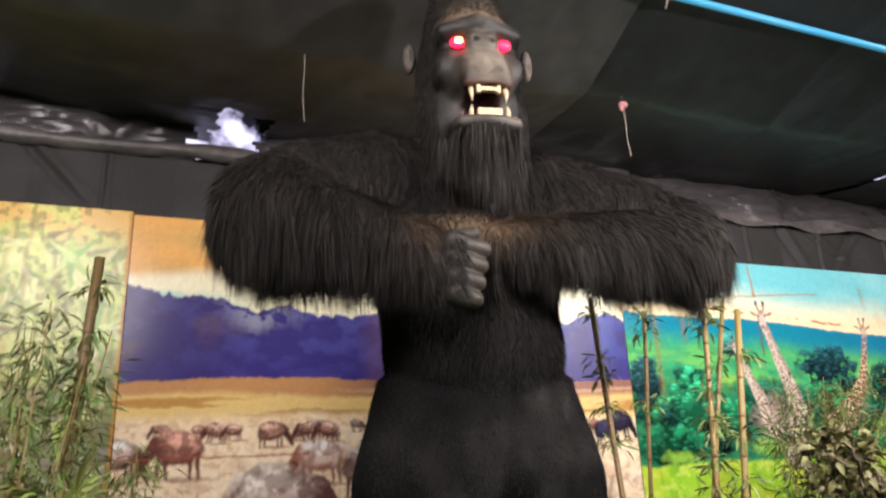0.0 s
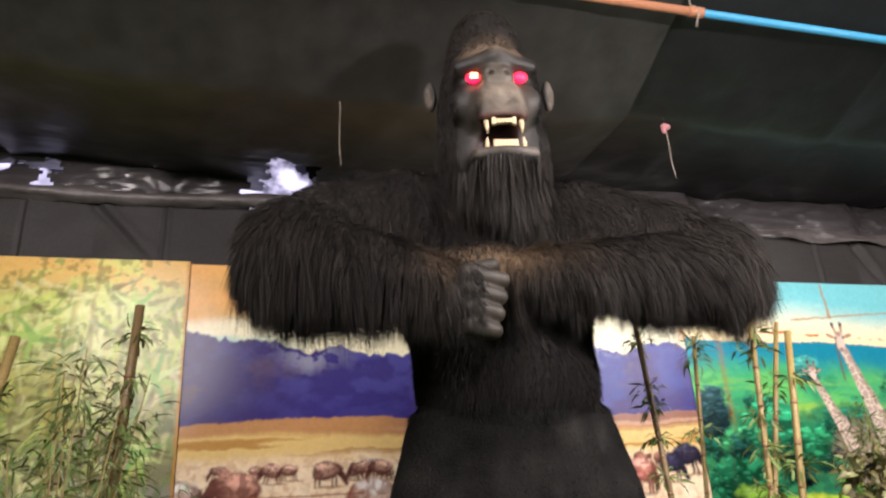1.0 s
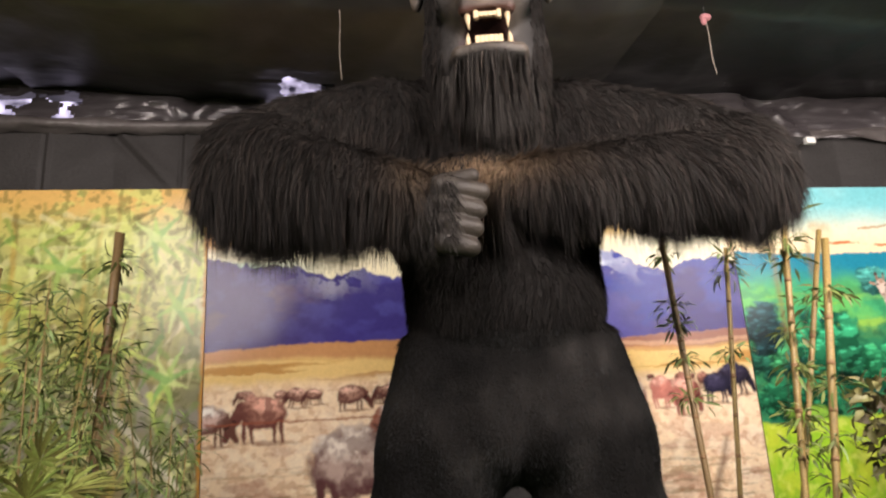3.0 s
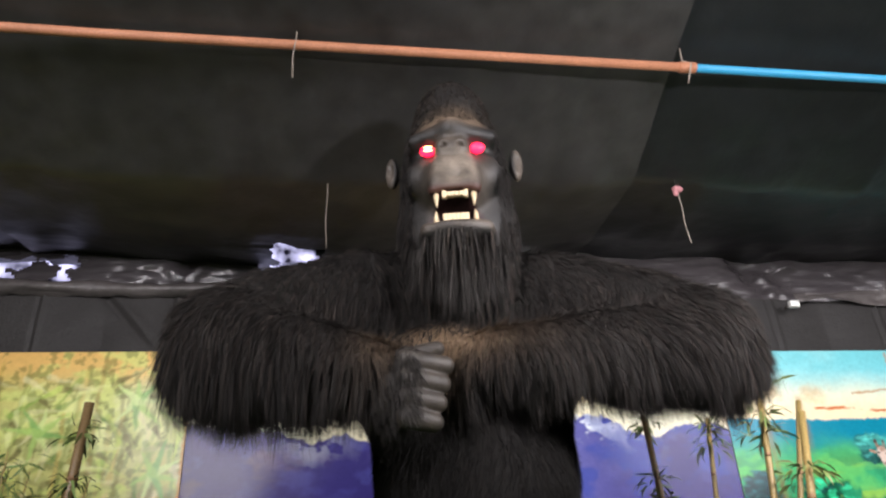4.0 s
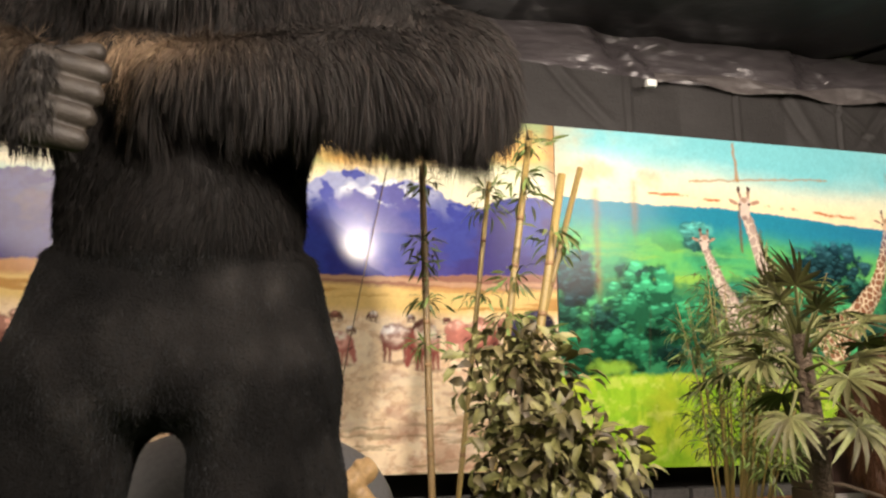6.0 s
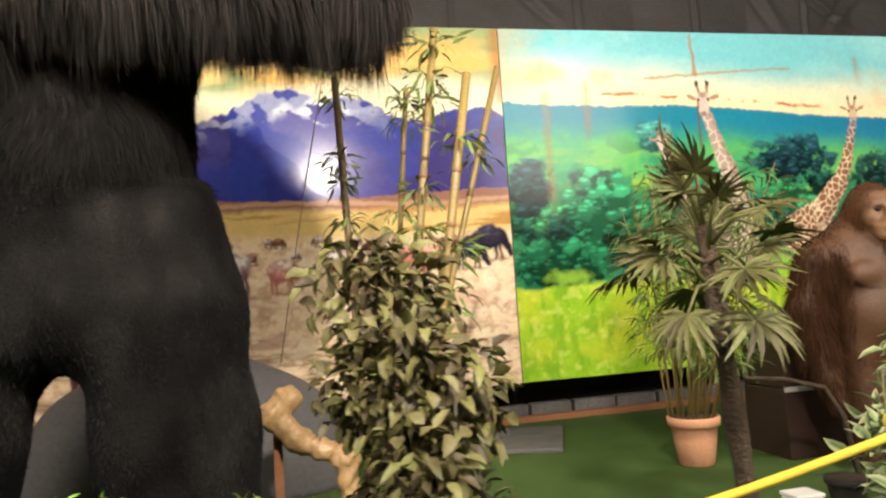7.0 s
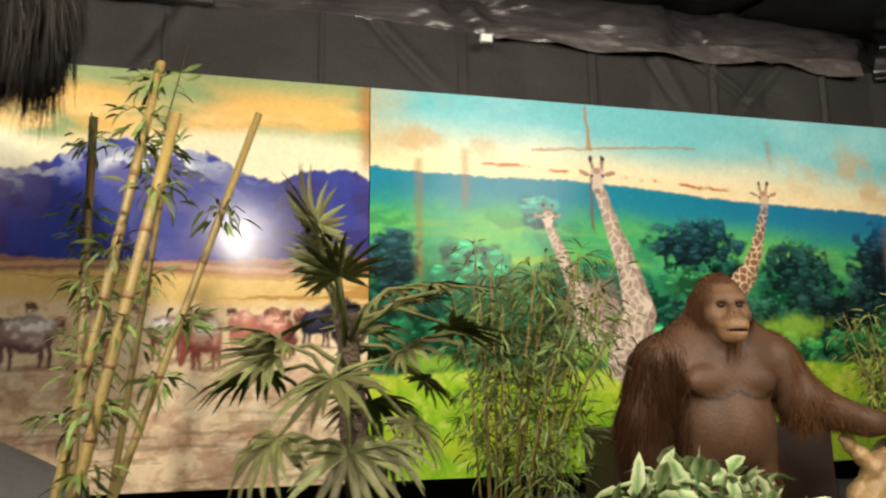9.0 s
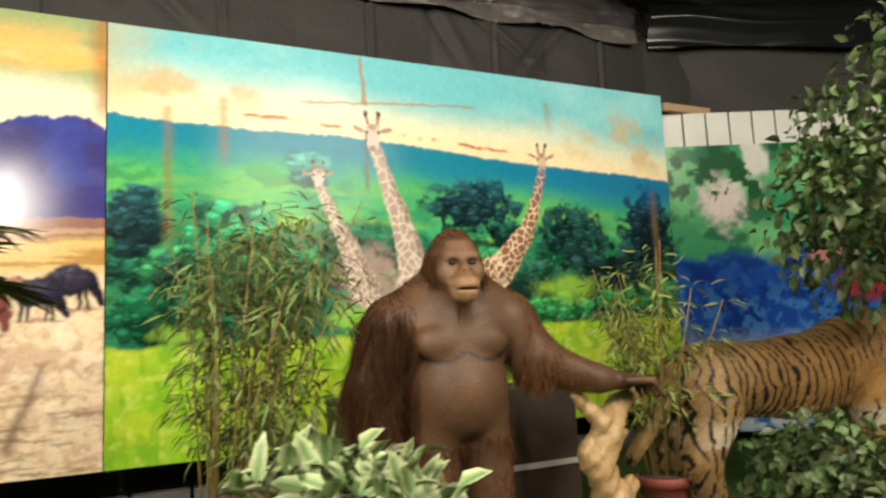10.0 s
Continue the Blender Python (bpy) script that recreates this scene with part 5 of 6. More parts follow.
    size = RNG.uniform(0.03, 0.075, n) + beard * RNG.uniform(0.05, 0.26, n) * (pts[:, 1] < 0.1)
    tufts(g, pts, way, size, RNG.uniform(0.003, 0.007, n), 0.4, tone_of(pts) * (0.8 + 1.0 * beard[:, None] * RNG.random((n, 1))), 0)
    n = 3200
    base = RNG.random(n)
    pts = np.stack((-0.25 + 0.50 * base, -0.20 + 0.36 * np.abs(base - 0.5) + RNG.uniform(0, 0.1, n), 2.96 + RNG.uniform(-0.06, 0.01, n)), 1)
    way = gather(pts, np.array((0, -0.25, -1.0)) + RNG.normal(0, 0.12, (n, 3)), 0.045, 0.6)
    tufts(g, pts, way, RNG.uniform(0.2, 0.5, n) * (1 - 1.1 * np.abs(base - 0.5)), RNG.uniform(0.003, 0.008, n), 0.5, black[None] * RNG.uniform(0.6, 3.4, (n, 1)), 0)
    turn_head(first)
    ob = new("gorilla_statue", g.mesh("gorilla_statue", [M["fur"], M["skin"], M["tooth"], M["eye_red"], M["eye_hot"], M["pile"]]))
    ob.matrix_basis = pose(1.655, 3.665, 0, 0, 0, -1)
    return tagged(ob, "towering black-furred gorilla statue with glowing red eyes and bared teeth", "statue")


gorilla()


def orangutan():
    """A standing brown ape figure, one long arm held out."""
    def body(p):
        d = ellipsoid(p, (-0.03, 0.03, 0.90), (0.225, 0.20, 0.27))
        d = blend(d, ellipsoid(p, (-0.02, 0.05, 1.18), (0.26, 0.18, 0.22)), 0.1)
        d = blend(d, ellipsoid(p, (-0.02, -0.03, 0.86), (0.20, 0.15, 0.19)), 0.08)
        d = blend(d, capsule(p, (-0.28, 0.06, 1.18), (0.25, 0.05, 1.18), 0.12, 0.12), 0.1)
        d = blend(d, capsule(p, (-0.28, 0.08, 1.20), (-0.06, 0.06, 1.38), 0.085, 0.10), 0.07)
        d = blend(d, capsule(p, (0.26, 0.08, 1.18), (0.04, 0.06, 1.38), 0.085, 0.10), 0.07)
        for q in (-1, 1):
            d = blend(d, ellipsoid(p, (-0.03 + q * 0.108, -0.10, 1.09), (0.118, 0.062, 0.085)), 0.02)
            d = blend(d, capsule(p, (-0.02 + q * 0.12, 0.02, 0.75), (-0.01 + q * 0.14, 0.0, 0.06), 0.115, 0.095), 0.05)
            d = blend(d, capsule(p, (0.02 + q * 0.14, 0.0, 0.05), (0.02 + q * 0.17, -0.18, 0.04), 0.07, 0.05), 0.04)
        for a, b, r1, r2 in (((-0.33, 0.06, 1.17), (-0.42, 0.06, 0.90), 0.12, 0.10), ((-0.42, 0.06, 0.90), (-0.38, -0.02, 0.52), 0.10, 0.075),
                             ((-0.38, -0.02, 0.52), (-0.36, -0.06, 0.38), 0.06, 0.05),
                             ((0.27, 0.05, 1.18), (0.38, 0.0, 0.98), 0.125, 0.115), ((0.38, 0.0, 0.98), (0.66, -0.06, 0.885), 0.11, 0.068),
                             ((0.66, -0.06, 0.885), (0.80, -0.08, 0.865), 0.052, 0.045)):
            d = blend(d, capsule(p, a, b, r1, r2), 0.05)
        for k in range(4):
            d = blend(d, capsule(p, (0.78, -0.135 + 0.037 * k, 0.87), (0.90, -0.165 + 0.05 * k, 0.865), 0.024, 0.02), 0.012)
            d = blend(d, capsule(p, (0.90, -0.165 + 0.05 * k, 0.865), (0.945 - 0.01 * k, -0.17 + 0.05 * k, 0.79), 0.02, 0.015), 0.01)
        d = -blend(-d, ellipsoid(p, (0.0, -0.24, 0.80), (0.015, 0.03, 0.02)), 0.02)
        return d

    def head(p):
        d = ellipsoid(p, (0.0, 0.0, 1.53), (0.145, 0.16, 0.165))
        d = blend(d, ellipsoid(p, (0.0, 0.06, 1.38), (0.20, 0.15, 0.19)), 0.08)
        d = blend(d, ellipsoid(p, (0.0, -0.155, 1.425), (0.085, 0.085, 0.065)), 0.04)
        d = blend(d, ellipsoid(p, (0.0, -0.15, 1.375), (0.07, 0.07, 0.045)), 0.03)
        d = blend(d, capsule(p, (-0.075, -0.13, 1.555), (0.075, -0.13, 1.555), 0.028, 0.028), 0.03)
        d = blend(d, capsule(p, (0, -0.14, 1.54), (0, -0.185, 1.485), 0.018, 0.03), 0.02)
        for q in (-1, 1):
            d = blend(d, ellipsoid(p, (q * 0.085, -0.115, 1.48), (0.05, 0.045, 0.05)), 0.03)
            d = -blend(-d, ellipsoid(p, (q * 0.055, -0.165, 1.525), (0.032, 0.03, 0.014)), 0.012)
            d = -blend(-d, ellipsoid(p, (q * 0.014, -0.215, 1.478), (0.009, 0.02, 0.008)), 0.005)
        return -blend(-d, ellipsoid(p, (0.0, -0.235, 1.397), (0.062, 0.05, 0.006)), 0.008)

    def smaller(v):
        return (np.asarray(v, float) - (0, 0, 1.40)) * (0.84, 0.92, 0.97) + (-0.02, 0.0, 1.325)

    g = Geo()
    hide, hair, pale = np.array((0.100, 0.048, 0.023)), np.array((0.105, 0.042, 0.015)), np.array((0.36, 0.20, 0.105))
    bv, bq = surface(body, (-0.7, -0.4, -0.02), (1.25, 0.4, 1.6), 0.017)
    # Shade below the breasts and at the crotch, darkened into the hide colour.
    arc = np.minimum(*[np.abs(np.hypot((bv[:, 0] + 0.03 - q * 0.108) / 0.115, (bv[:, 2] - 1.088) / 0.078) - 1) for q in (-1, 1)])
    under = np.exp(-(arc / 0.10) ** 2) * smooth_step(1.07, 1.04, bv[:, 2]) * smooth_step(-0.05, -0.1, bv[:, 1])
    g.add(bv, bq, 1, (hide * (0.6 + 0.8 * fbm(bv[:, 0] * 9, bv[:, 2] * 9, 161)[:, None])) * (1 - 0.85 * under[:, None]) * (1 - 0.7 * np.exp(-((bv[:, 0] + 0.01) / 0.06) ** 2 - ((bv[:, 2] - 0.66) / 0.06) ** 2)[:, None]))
    hv, hq = surface(head, (-0.3, -0.32, 1.2), (0.3, 0.3, 1.75), 0.0085)
    muzzle = smooth_step(-0.12, -0.17, hv[:, 1]) * smooth_step(1.46, 1.43, hv[:, 2]) * (hv[:, 2] > 1.33)
    eyes = np.maximum(*[np.exp(-(((hv[:, 0] - q * 0.055) / 0.032) ** 2 + ((hv[:, 2] - 1.525) / 0.011) ** 2)) for q in (-1, 1)]) * (hv[:, 1] < -0.1)
    lips = np.exp(-((hv[:, 2] - 1.397) / 0.006) ** 2) * (hv[:, 1] < -0.17) * (np.abs(hv[:, 0]) < 0.065)
    face = smooth_step(-0.09, -0.12, hv[:, 1]) * (hv[:, 2] > 1.33) * (hv[:, 2] < 1.63)
    tone = hide + face[:, None] * 0.25 * (pale - hide) + muzzle[:, None] * 0.7 * (pale - hide)
    g.add(smaller(hv), hq, 1, tone * (1 - 0.85 * np.clip(eyes + lips, 0, 1))[:, None] * (0.75 + 0.5 * fbm(hv[:, 0] * 30, hv[:, 2] * 30, 163)[:, None]))
    for q in (-1, 1):
        g.ball(smaller((q * 0.055, -0.145, 1.524)), (0.018, 0.014, 0.012), 1, 6, (0.02, 0.012, 0.01))

    def furry(c):
        chest = (np.abs(c[:, 0] - 0.02) < 0.25) & (c[:, 1] < -0.02) & (c[:, 2] > 0.66) & (c[:, 2] < 1.34)
        hand = c[:, 0] > 0.62
        return np.where(hand, 0.0, np.where(chest, 0.0, np.where(c[:, 0] < -0.26, 1.8, 1.0)))
    pts, nor = scatter(bv, bq, 34000, furry)
    way = nor * 0.35 + np.array((0, 0, -0.8)) + RNG.normal(0, 0.2, (len(pts), 3))
    out = pts[:, 0] > 0.42
    way[out] += np.array((0.5, 0, 0.35))
    way /= np.linalg.norm(way, axis=1)[:, None]
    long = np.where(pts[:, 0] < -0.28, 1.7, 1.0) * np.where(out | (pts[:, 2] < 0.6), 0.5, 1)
    # Left-side fur darkened, right arm brightened: side light put into the hair colour.
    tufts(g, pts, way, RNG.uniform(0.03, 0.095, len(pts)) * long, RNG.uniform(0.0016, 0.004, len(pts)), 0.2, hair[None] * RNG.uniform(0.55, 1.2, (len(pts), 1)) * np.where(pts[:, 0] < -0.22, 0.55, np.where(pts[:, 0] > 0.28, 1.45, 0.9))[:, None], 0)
    pts, nor = scatter(hv, hq, 9000, lambda c: np.where((c[:, 1] < -0.085) & (np.abs(c[:, 0]) < 0.135) & (c[:, 2] > 1.34) & (c[:, 2] < 1.635), 0.0, 1.0))
    way = nor * 0.3 + np.array((0, 0.05, -0.7)) + RNG.normal(0, 0.15, (len(pts), 3))
    way /= np.linalg.norm(way, axis=1)[:, None]
    pts = smaller(pts)
    tufts(g, pts, way, RNG.uniform(0.04, 0.12, len(pts)), RNG.uniform(0.0018, 0.004, len(pts)), 0.3, hair[None] * RNG.uniform(0.5, 1.3, (len(pts), 1)), 0)
    ob = new("orangutan_statue", g.mesh("orangutan_statue", [M["fur"], M["skin"]]))
    ob.matrix_basis = pose(5.98, 4.30, 0, 0, 0, -8)
    return tagged(ob, "standing brown orangutan statue with one arm stretched out", "statue")


orangutan()


def tiger():
    def body(p):
        d = capsule(p, (-0.62, 0, 0.88), (0.1, 0, 0.86), 0.24, 0.25)
        d = blend(d, capsule(p, (0.1, 0, 0.86), (0.58, 0, 0.94), 0.25, 0.28), 0.12)
        d = blend(d, capsule(p, (0.6, 0, 1.0), (0.86, 0, 1.10), 0.24, 0.18), 0.1)
        d = blend(d, ellipsoid(p, (0.98, 0, 1.12), (0.18, 0.16, 0.17)), 0.06)
        d = blend(d, ellipsoid(p, (1.13, 0, 1.05), (0.11, 0.09, 0.08)), 0.04)
        for q in (-1, 1):
            d = blend(d, ellipsoid(p, (0.92, q * 0.12, 1.28), (0.03, 0.05, 0.06)), 0.02)
            for a, b, r1, r2 in (((-0.66, q * 0.12, 0.72), (-0.78, q * 0.14, 0.42), 0.17, 0.10), ((-0.78, q * 0.14, 0.42), (-0.70, q * 0.14, 0.08), 0.09, 0.075),
                                 ((0.56, q * 0.13, 0.76), (0.60, q * 0.15, 0.40), 0.15, 0.10), ((0.60, q * 0.15, 0.40), (0.64, q * 0.15, 0.08), 0.095, 0.085),
                                 ((0.64, q * 0.15, 0.06), (0.74, q * 0.15, 0.05), 0.075, 0.06), ((-0.70, q * 0.14, 0.06), (-0.60, q * 0.14, 0.05), 0.07, 0.06)):
                d = blend(d, capsule(p, a, b, r1, r2), 0.05)
        return blend(d, capsule(p, (-0.82, 0, 0.82), (-1.1, 0.05, 0.45), 0.06, 0.04), 0.05)
    g = Geo()
    v, q = surface(body, (-1.25, -0.42, -0.03), (1.32, 0.42, 1.42), 0.016)

    def coat(pt):
        x, y, z = pt.T
        wob = 0.9 * fbm(x * 4, z * 5, 171, 3) + 0.5 * fbm(x * 12, z * 9, 175, 2)
        stripe = np.sin(x * 98 + wob * 12 - 14 * (z - 0.8) ** 2 * np.sign(x) + z * 5 + np.abs(y) * 6)
        thick = -0.05 + 0.6 * fbm(x * 2.2, z * 3, 177, 2) + 0.22 * smooth_step(0.45, -0.2, x)
        s = smooth_step(1.02 - thick, 1.12 - thick, stripe * 0.9) * smooth_step(0.40, 0.60, fbm(x * 5 + 2, z * 2.4, 179, 2) + 0.14)
        belly = smooth_step(0.70, 0.58, z) * smooth_step(0.9, 0.7, np.abs(x)) * (z > 0.5)
        # Browner rear, also darkened in the coat colour for the shade there.
        c = (np.array((0.48, 0.26, 0.09)) + smooth_step(0.2, -0.6, x)[:, None] * (np.array((0.29, 0.175, 0.065)) - np.array((0.48, 0.26, 0.09)))) * (0.7 + 0.6 * fbm(x * 9, z * 9, 173)[:, None])
        c = c + belly[:, None] * (np.array((0.6, 0.5, 0.36)) - c)
        cheek = smooth_step(0.84, 1.05, x)[:, None] * smooth_step(1.2, 1.05, z)[:, None]
        c = c + cheek * (np.array((0.6, 0.5, 0.36)) - c)
        return c + s[:, None] * (np.array((0.012, 0.009, 0.007)) - c)
    g.add(v, q, 1, coat(v))
    pts, nor = scatter(v, q, 24000)
    way = nor * 0.3 + np.array((-0.7, 0, -0.35)) + RNG.normal(0, 0.12, (len(pts), 3))
    way /= np.linalg.norm(way, axis=1)[:, None]
    tufts(g, pts, way, RNG.uniform(0.02, 0.045, len(pts)), RNG.uniform(0.004, 0.008, len(pts)), 0.15, coat(pts), 0)
    ob = new("tiger_statue", g.mesh("tiger_statue", [M["fur"], M["skin"]]))
    ob.matrix_basis = pose(8.25, 4.45, 0, 0, 0, -4) @ Matrix.Diagonal((1, 1, 0.9, 1))
    return tagged(ob, "life-size standing tiger statue with orange striped coat", "statue")


tiger()

# ---- plants ----


def unit(n):
    d = RNG.normal(size=(n, 3))
    return d / np.linalg.norm(d, axis=1)[:, None]


def pot(parent, radius, height, m, rim=True):
    k = np.array((0.0, 0.02, 0.5, 0.80, 0.82, 0.98, 1.0))
    r = radius * np.array((0.68, 0.72, 0.88, 0.95, 1.08, 1.1, 1.06))
    g = Geo().tube(np.stack((0 * k, 0 * k, k * height), 1), r, 28)
    body = part("pot", g, M[m], parent)
    part("soil", Geo().tube([(0, 0, height * 1.0), (0, 0, height * 1.012)], radius * 0.98, 24), M["soil"], parent)
    return body


def crown_leaves(g, centres, sizes, number, length, width, droop=0.3, hang=-0.35, **kw):
    """Leaves round the twigs of a crown, in clumps with gaps."""
    centres, sizes = np.asarray(centres, float), np.asarray(sizes, float)
    pick = RNG.choice(len(centres), number, p=sizes ** 2 / (sizes ** 2).sum())
    out = unit(number)
    pts = centres[pick] + out * sizes[pick][:, None] * RNG.uniform(0.45, 1.0, (number, 1))
    way = out * 0.6 + np.array((0, 0, hang)) + RNG.normal(0, 0.5, (number, 3))
    up = out * 0.5 + np.array((0, 0, 0.8)) + RNG.normal(0, 0.5, (number, 3))
    g.leaves(pts, way, up, RNG.uniform(0.65, 1.15, number) * length, RNG.uniform(0.7, 1.15, number) * width, droop=droop, **kw)
    return g


def bush(name, place, height, radius, label, m, leaves, length, width, low=0.2, lean=(0, 0), with_pot="", clumps=34, stems=3, seed=1, **kw):
    rng = np.random.default_rng(seed)
    ob = thing(name, place, label, "plant")
    z0 = 0.0
    if with_pot:
        pot(ob, 0.15, 0.27, with_pot)
        z0 = 0.25
    wood = Geo()
    h = rng.uniform(0, 1, clumps)
    zz = low + (height - low) * h
    fat = np.sin(np.pi * np.clip(0.18 + 0.76 * h, 0, 1)) ** 0.7
    ang = rng.uniform(0, 2 * np.pi, clumps)
    rad = radius * fat * np.sqrt(rng.uniform(0.05, 1, clumps)) * 0.85
    cs = np.stack((rad * np.cos(ang) + lean[0] * h, rad * np.sin(ang) + lean[1] * h, zz), 1)
    for s in range(stems):
        a = s * 2.1
        wood.tube([(0.03 * math.cos(a), 0.03 * math.sin(a), z0), (0.05 * math.cos(a), 0.05 * math.sin(a), height * 0.4),
                   (lean[0] * 0.6 + 0.1 * math.cos(a), lean[1] * 0.6 + 0.1 * math.sin(a), height * 0.85)], (0.022, 0.017, 0.006), 7)
    for c in cs:
        a = np.array((c[0] * 0.15, c[1] * 0.15, max(z0 + 0.03, c[2] - 0.3 - 0.3 * rng.random())))
        wood.tube([a, (a + c) / 2 + (0, 0, 0.05), c], (0.008, 0.005, 0.002), 5)
    part("trunk", wood, M["bark"], ob, "thin grey-brown stems")
    part("crown", crown_leaves(Geo(), cs, radius * rng.uniform(0.22, 0.42, clumps), leaves, length, width, **kw), M[m], ob)
    return ob


bush("ficus_bush", (2.91, 2.68, 0), 1.20, 0.375, "bushy artificial ficus with dusty olive leaves", "leaf", 3300, 0.066, 0.031, 0.12, with_pot="terra", seed=3)
bush("variegated_ficus", (4.98, 3.0, 0), 0.80, 0.36, "artificial ficus with cream-edged green leaves", "leaf_edge", 950, 0.108, 0.044, 0.25, seed=5, clumps=26,
     inner=(0.10, 0.21, 0.06), outer=(0.50, 0.54, 0.30), droop=0.2, hang=0.25)
bush("ficus_tree", (8.45, 3.55, 0), 3.0, 0.9, "tall artificial ficus tree with dense dark leaves", "leaf_dark", 3400, 0.088, 0.055, 1.35, seed=8, clumps=36, stems=4, lean=(0.5, 0.1))
bush("low_ficus", (7.45, 3.55, 0), 0.55, 0.5, "low trailing green foliage over the floor", "leaf_dark", 1200, 0.075, 0.045, 0.06, seed=9, clumps=40)
bush("low_ficus", (6.55, 5.0, 0), 0.26, 0.28, "small green plant beside dark wooden box", "leaf_dark", 380, 0.06, 0.035, 0.05, seed=10, clumps=18)
bush("hedge_plant", (2.02, 3.12, 0), 0.53, 0.2, "clipped bright green foliage plant", "shrub", 1300, 0.04, 0.02, 0.3, seed=12, clumps=30)
bush("hedge_plant", (2.47, 3.12, 0), 0.50, 0.14, "clipped bright green foliage plant", "shrub", 900, 0.04, 0.02, 0.3, seed=13, clumps=22)


def cane(g, path, r, slot=0, node_slot=1, gap=0.24):
    """A jointed bamboo cane with swollen nodes."""
    path = np.asarray(path, float)
    g.tube(path, r, 12, slot)
    length = np.linalg.norm(path[-1] - path[0])
    for k in range(1, int(length / gap)):
        t = k * gap / length
        c = path[0] + t * (path[-1] - path[0])
        d = (path[-1] - path[0]) / length
        g.tube([c - d * 0.012, c, c + d * 0.012], (r * 1.0, r * 1.09, r * 1.0), 12, node_slot)


def sprays(g, at, number, length, width, reach=0.16, droop=0.35):
    """Tufts of narrow bamboo leaves at points along a cane."""
    at = np.asarray(at, float)
    pts = np.repeat(at, number, 0)
    n = len(pts)
    out = unit(n) * (1, 1, 0.55)
    pts = pts + out * reach * RNG.uniform(0.1, 1, (n, 1))
    way = out + np.array((0, 0, -0.25)) + RNG.normal(0, 0.3, (n, 3))
    g.leaves(pts, way, np.array((0, 0, 1.0)) + RNG.normal(0, 0.5, (n, 3)), RNG.uniform(0.6, 1.2, n) * length, width, droop=droop, fold=0.12)
    return g


def bamboo_pole(foot, top, r, m, spots, label, leaf="leaf_bam"):
    foot, top = np.array(foot, float), np.array(top, float)
    ob = thing("bamboo_pole", foot, label, "bamboo", "bamboo canes on the lawn")
    g = Geo()
    cane(g, np.linspace((0, 0, 0), top - foot, 5), r)
    part("cane", g, [M[m], M["node"]], ob)
    if len(spots):
        g = Geo()
        at = [(top - foot) * s for s in spots]
        for p in at:
            for k in range(3):
                d = unit(1)[0] * (0.13, 0.13, 0.05)
                g.tube([p, p + d * 0.6 + (0, 0, 0.03), p + d], (0.004, 0.003, 0.002), 5)
        part("foliage", sprays(g, at, 26, 0.10, 0.018, 0.11), M[leaf], ob)
    return ob


YEL, DRK = "slanted yellow bamboo cane with a few leaves", "dark brown bamboo cane with green leaf tufts"
bamboo_pole((3.02, 4.60, 0), (2.956, 4.732, 2.37), 0.020, "cane_dark", (0.55, 0.66, 0.75, 0.8, 0.95), DRK)
bamboo_pole((3.02, 3.85, 0), (3.365, 3.99, 2.36), 0.018, "cane", (0.42, 0.5, 0.6, 0.68, 0.85, 0.9, 0.97), YEL)
bamboo_pole((3.08, 3.75, 0), (3.458, 3.811, 2.09), 0.020, "cane", (0.4, 0.5, 0.62, 0.86), YEL)
bamboo_pole((3.05, 4.10, 0), (3.737, 4.222, 2.26), 0.016, "cane", (0.5, 0.6, 0.8), YEL)
bamboo_pole((3.10, 4.62, 0), (3.33, 4.60, 2.26), 0.015, "cane", (0.7, 0.93, 0.97), "thin yellow bamboo cane with leaf tufts")
bamboo_pole((-0.46, 4.28, 0), (-0.348, 4.237, 2.31), 0.026, "cane_dark", (0.5, 0.6, 0.72, 0.82, 0.93), DRK)
bamboo_pole((-1.22, 4.15, 0), (-0.93, 4.2, 2.12), 0.026, "cane", (0.72, 0.85), YEL)
bamboo_pole((-1.30, 4.22, 0), (-1.02, 4.3, 2.0), 0.024, "cane_dark", (0.72, 0.8), DRK)


def bamboo_clump(place, height, spread, canes, label, leaf, pot_mat="", seed=1, low=0.35, dense=7, length=0.10, lean=(0, 0)):
    rng = np.random.default_rng(seed)
    ob = thing("bamboo_plant", place, label, "plant")
    z0 = 0.0
    if pot_mat:
        pot(ob, 0.145, 0.29, pot_mat)
        z0 = 0.27
    at = []
    for k in range(canes):
        a, r = rng.uniform(0, 2 * np.pi), spread * math.sqrt(rng.random())
        foot = np.array((0.35 * r * math.cos(a), 0.35 * r * math.sin(a), z0)) * ((0.8, 0.8, 1) if pot_mat else (1, 1, 1))
        top = np.array((r * math.cos(a) + lean[0], r * math.sin(a) + lean[1], height * rng.uniform(0.72, 1.0)))
        mid = (foot * 0.45 + top * 0.55) * (0.85, 0.85, 1) + np.array((0, 0, 0.03))
        path = np.array([foot, mid, top])
        part("cane", Geo().tube(path, (0.0065, 0.005, 0.0025), 6), M["cane"], ob)
        for t in rng.uniform(low, 1.0, 9):
            at.append(path[0] + (path[2] - path[0]) * t if t < 0.5 else mid + (top - mid) * (t - 0.5) * 2)
    part("foliage", sprays(Geo(), at, int(dense * 1.15), length * 0.95, 0.0125, 0.14), M[leaf], ob)
    return ob


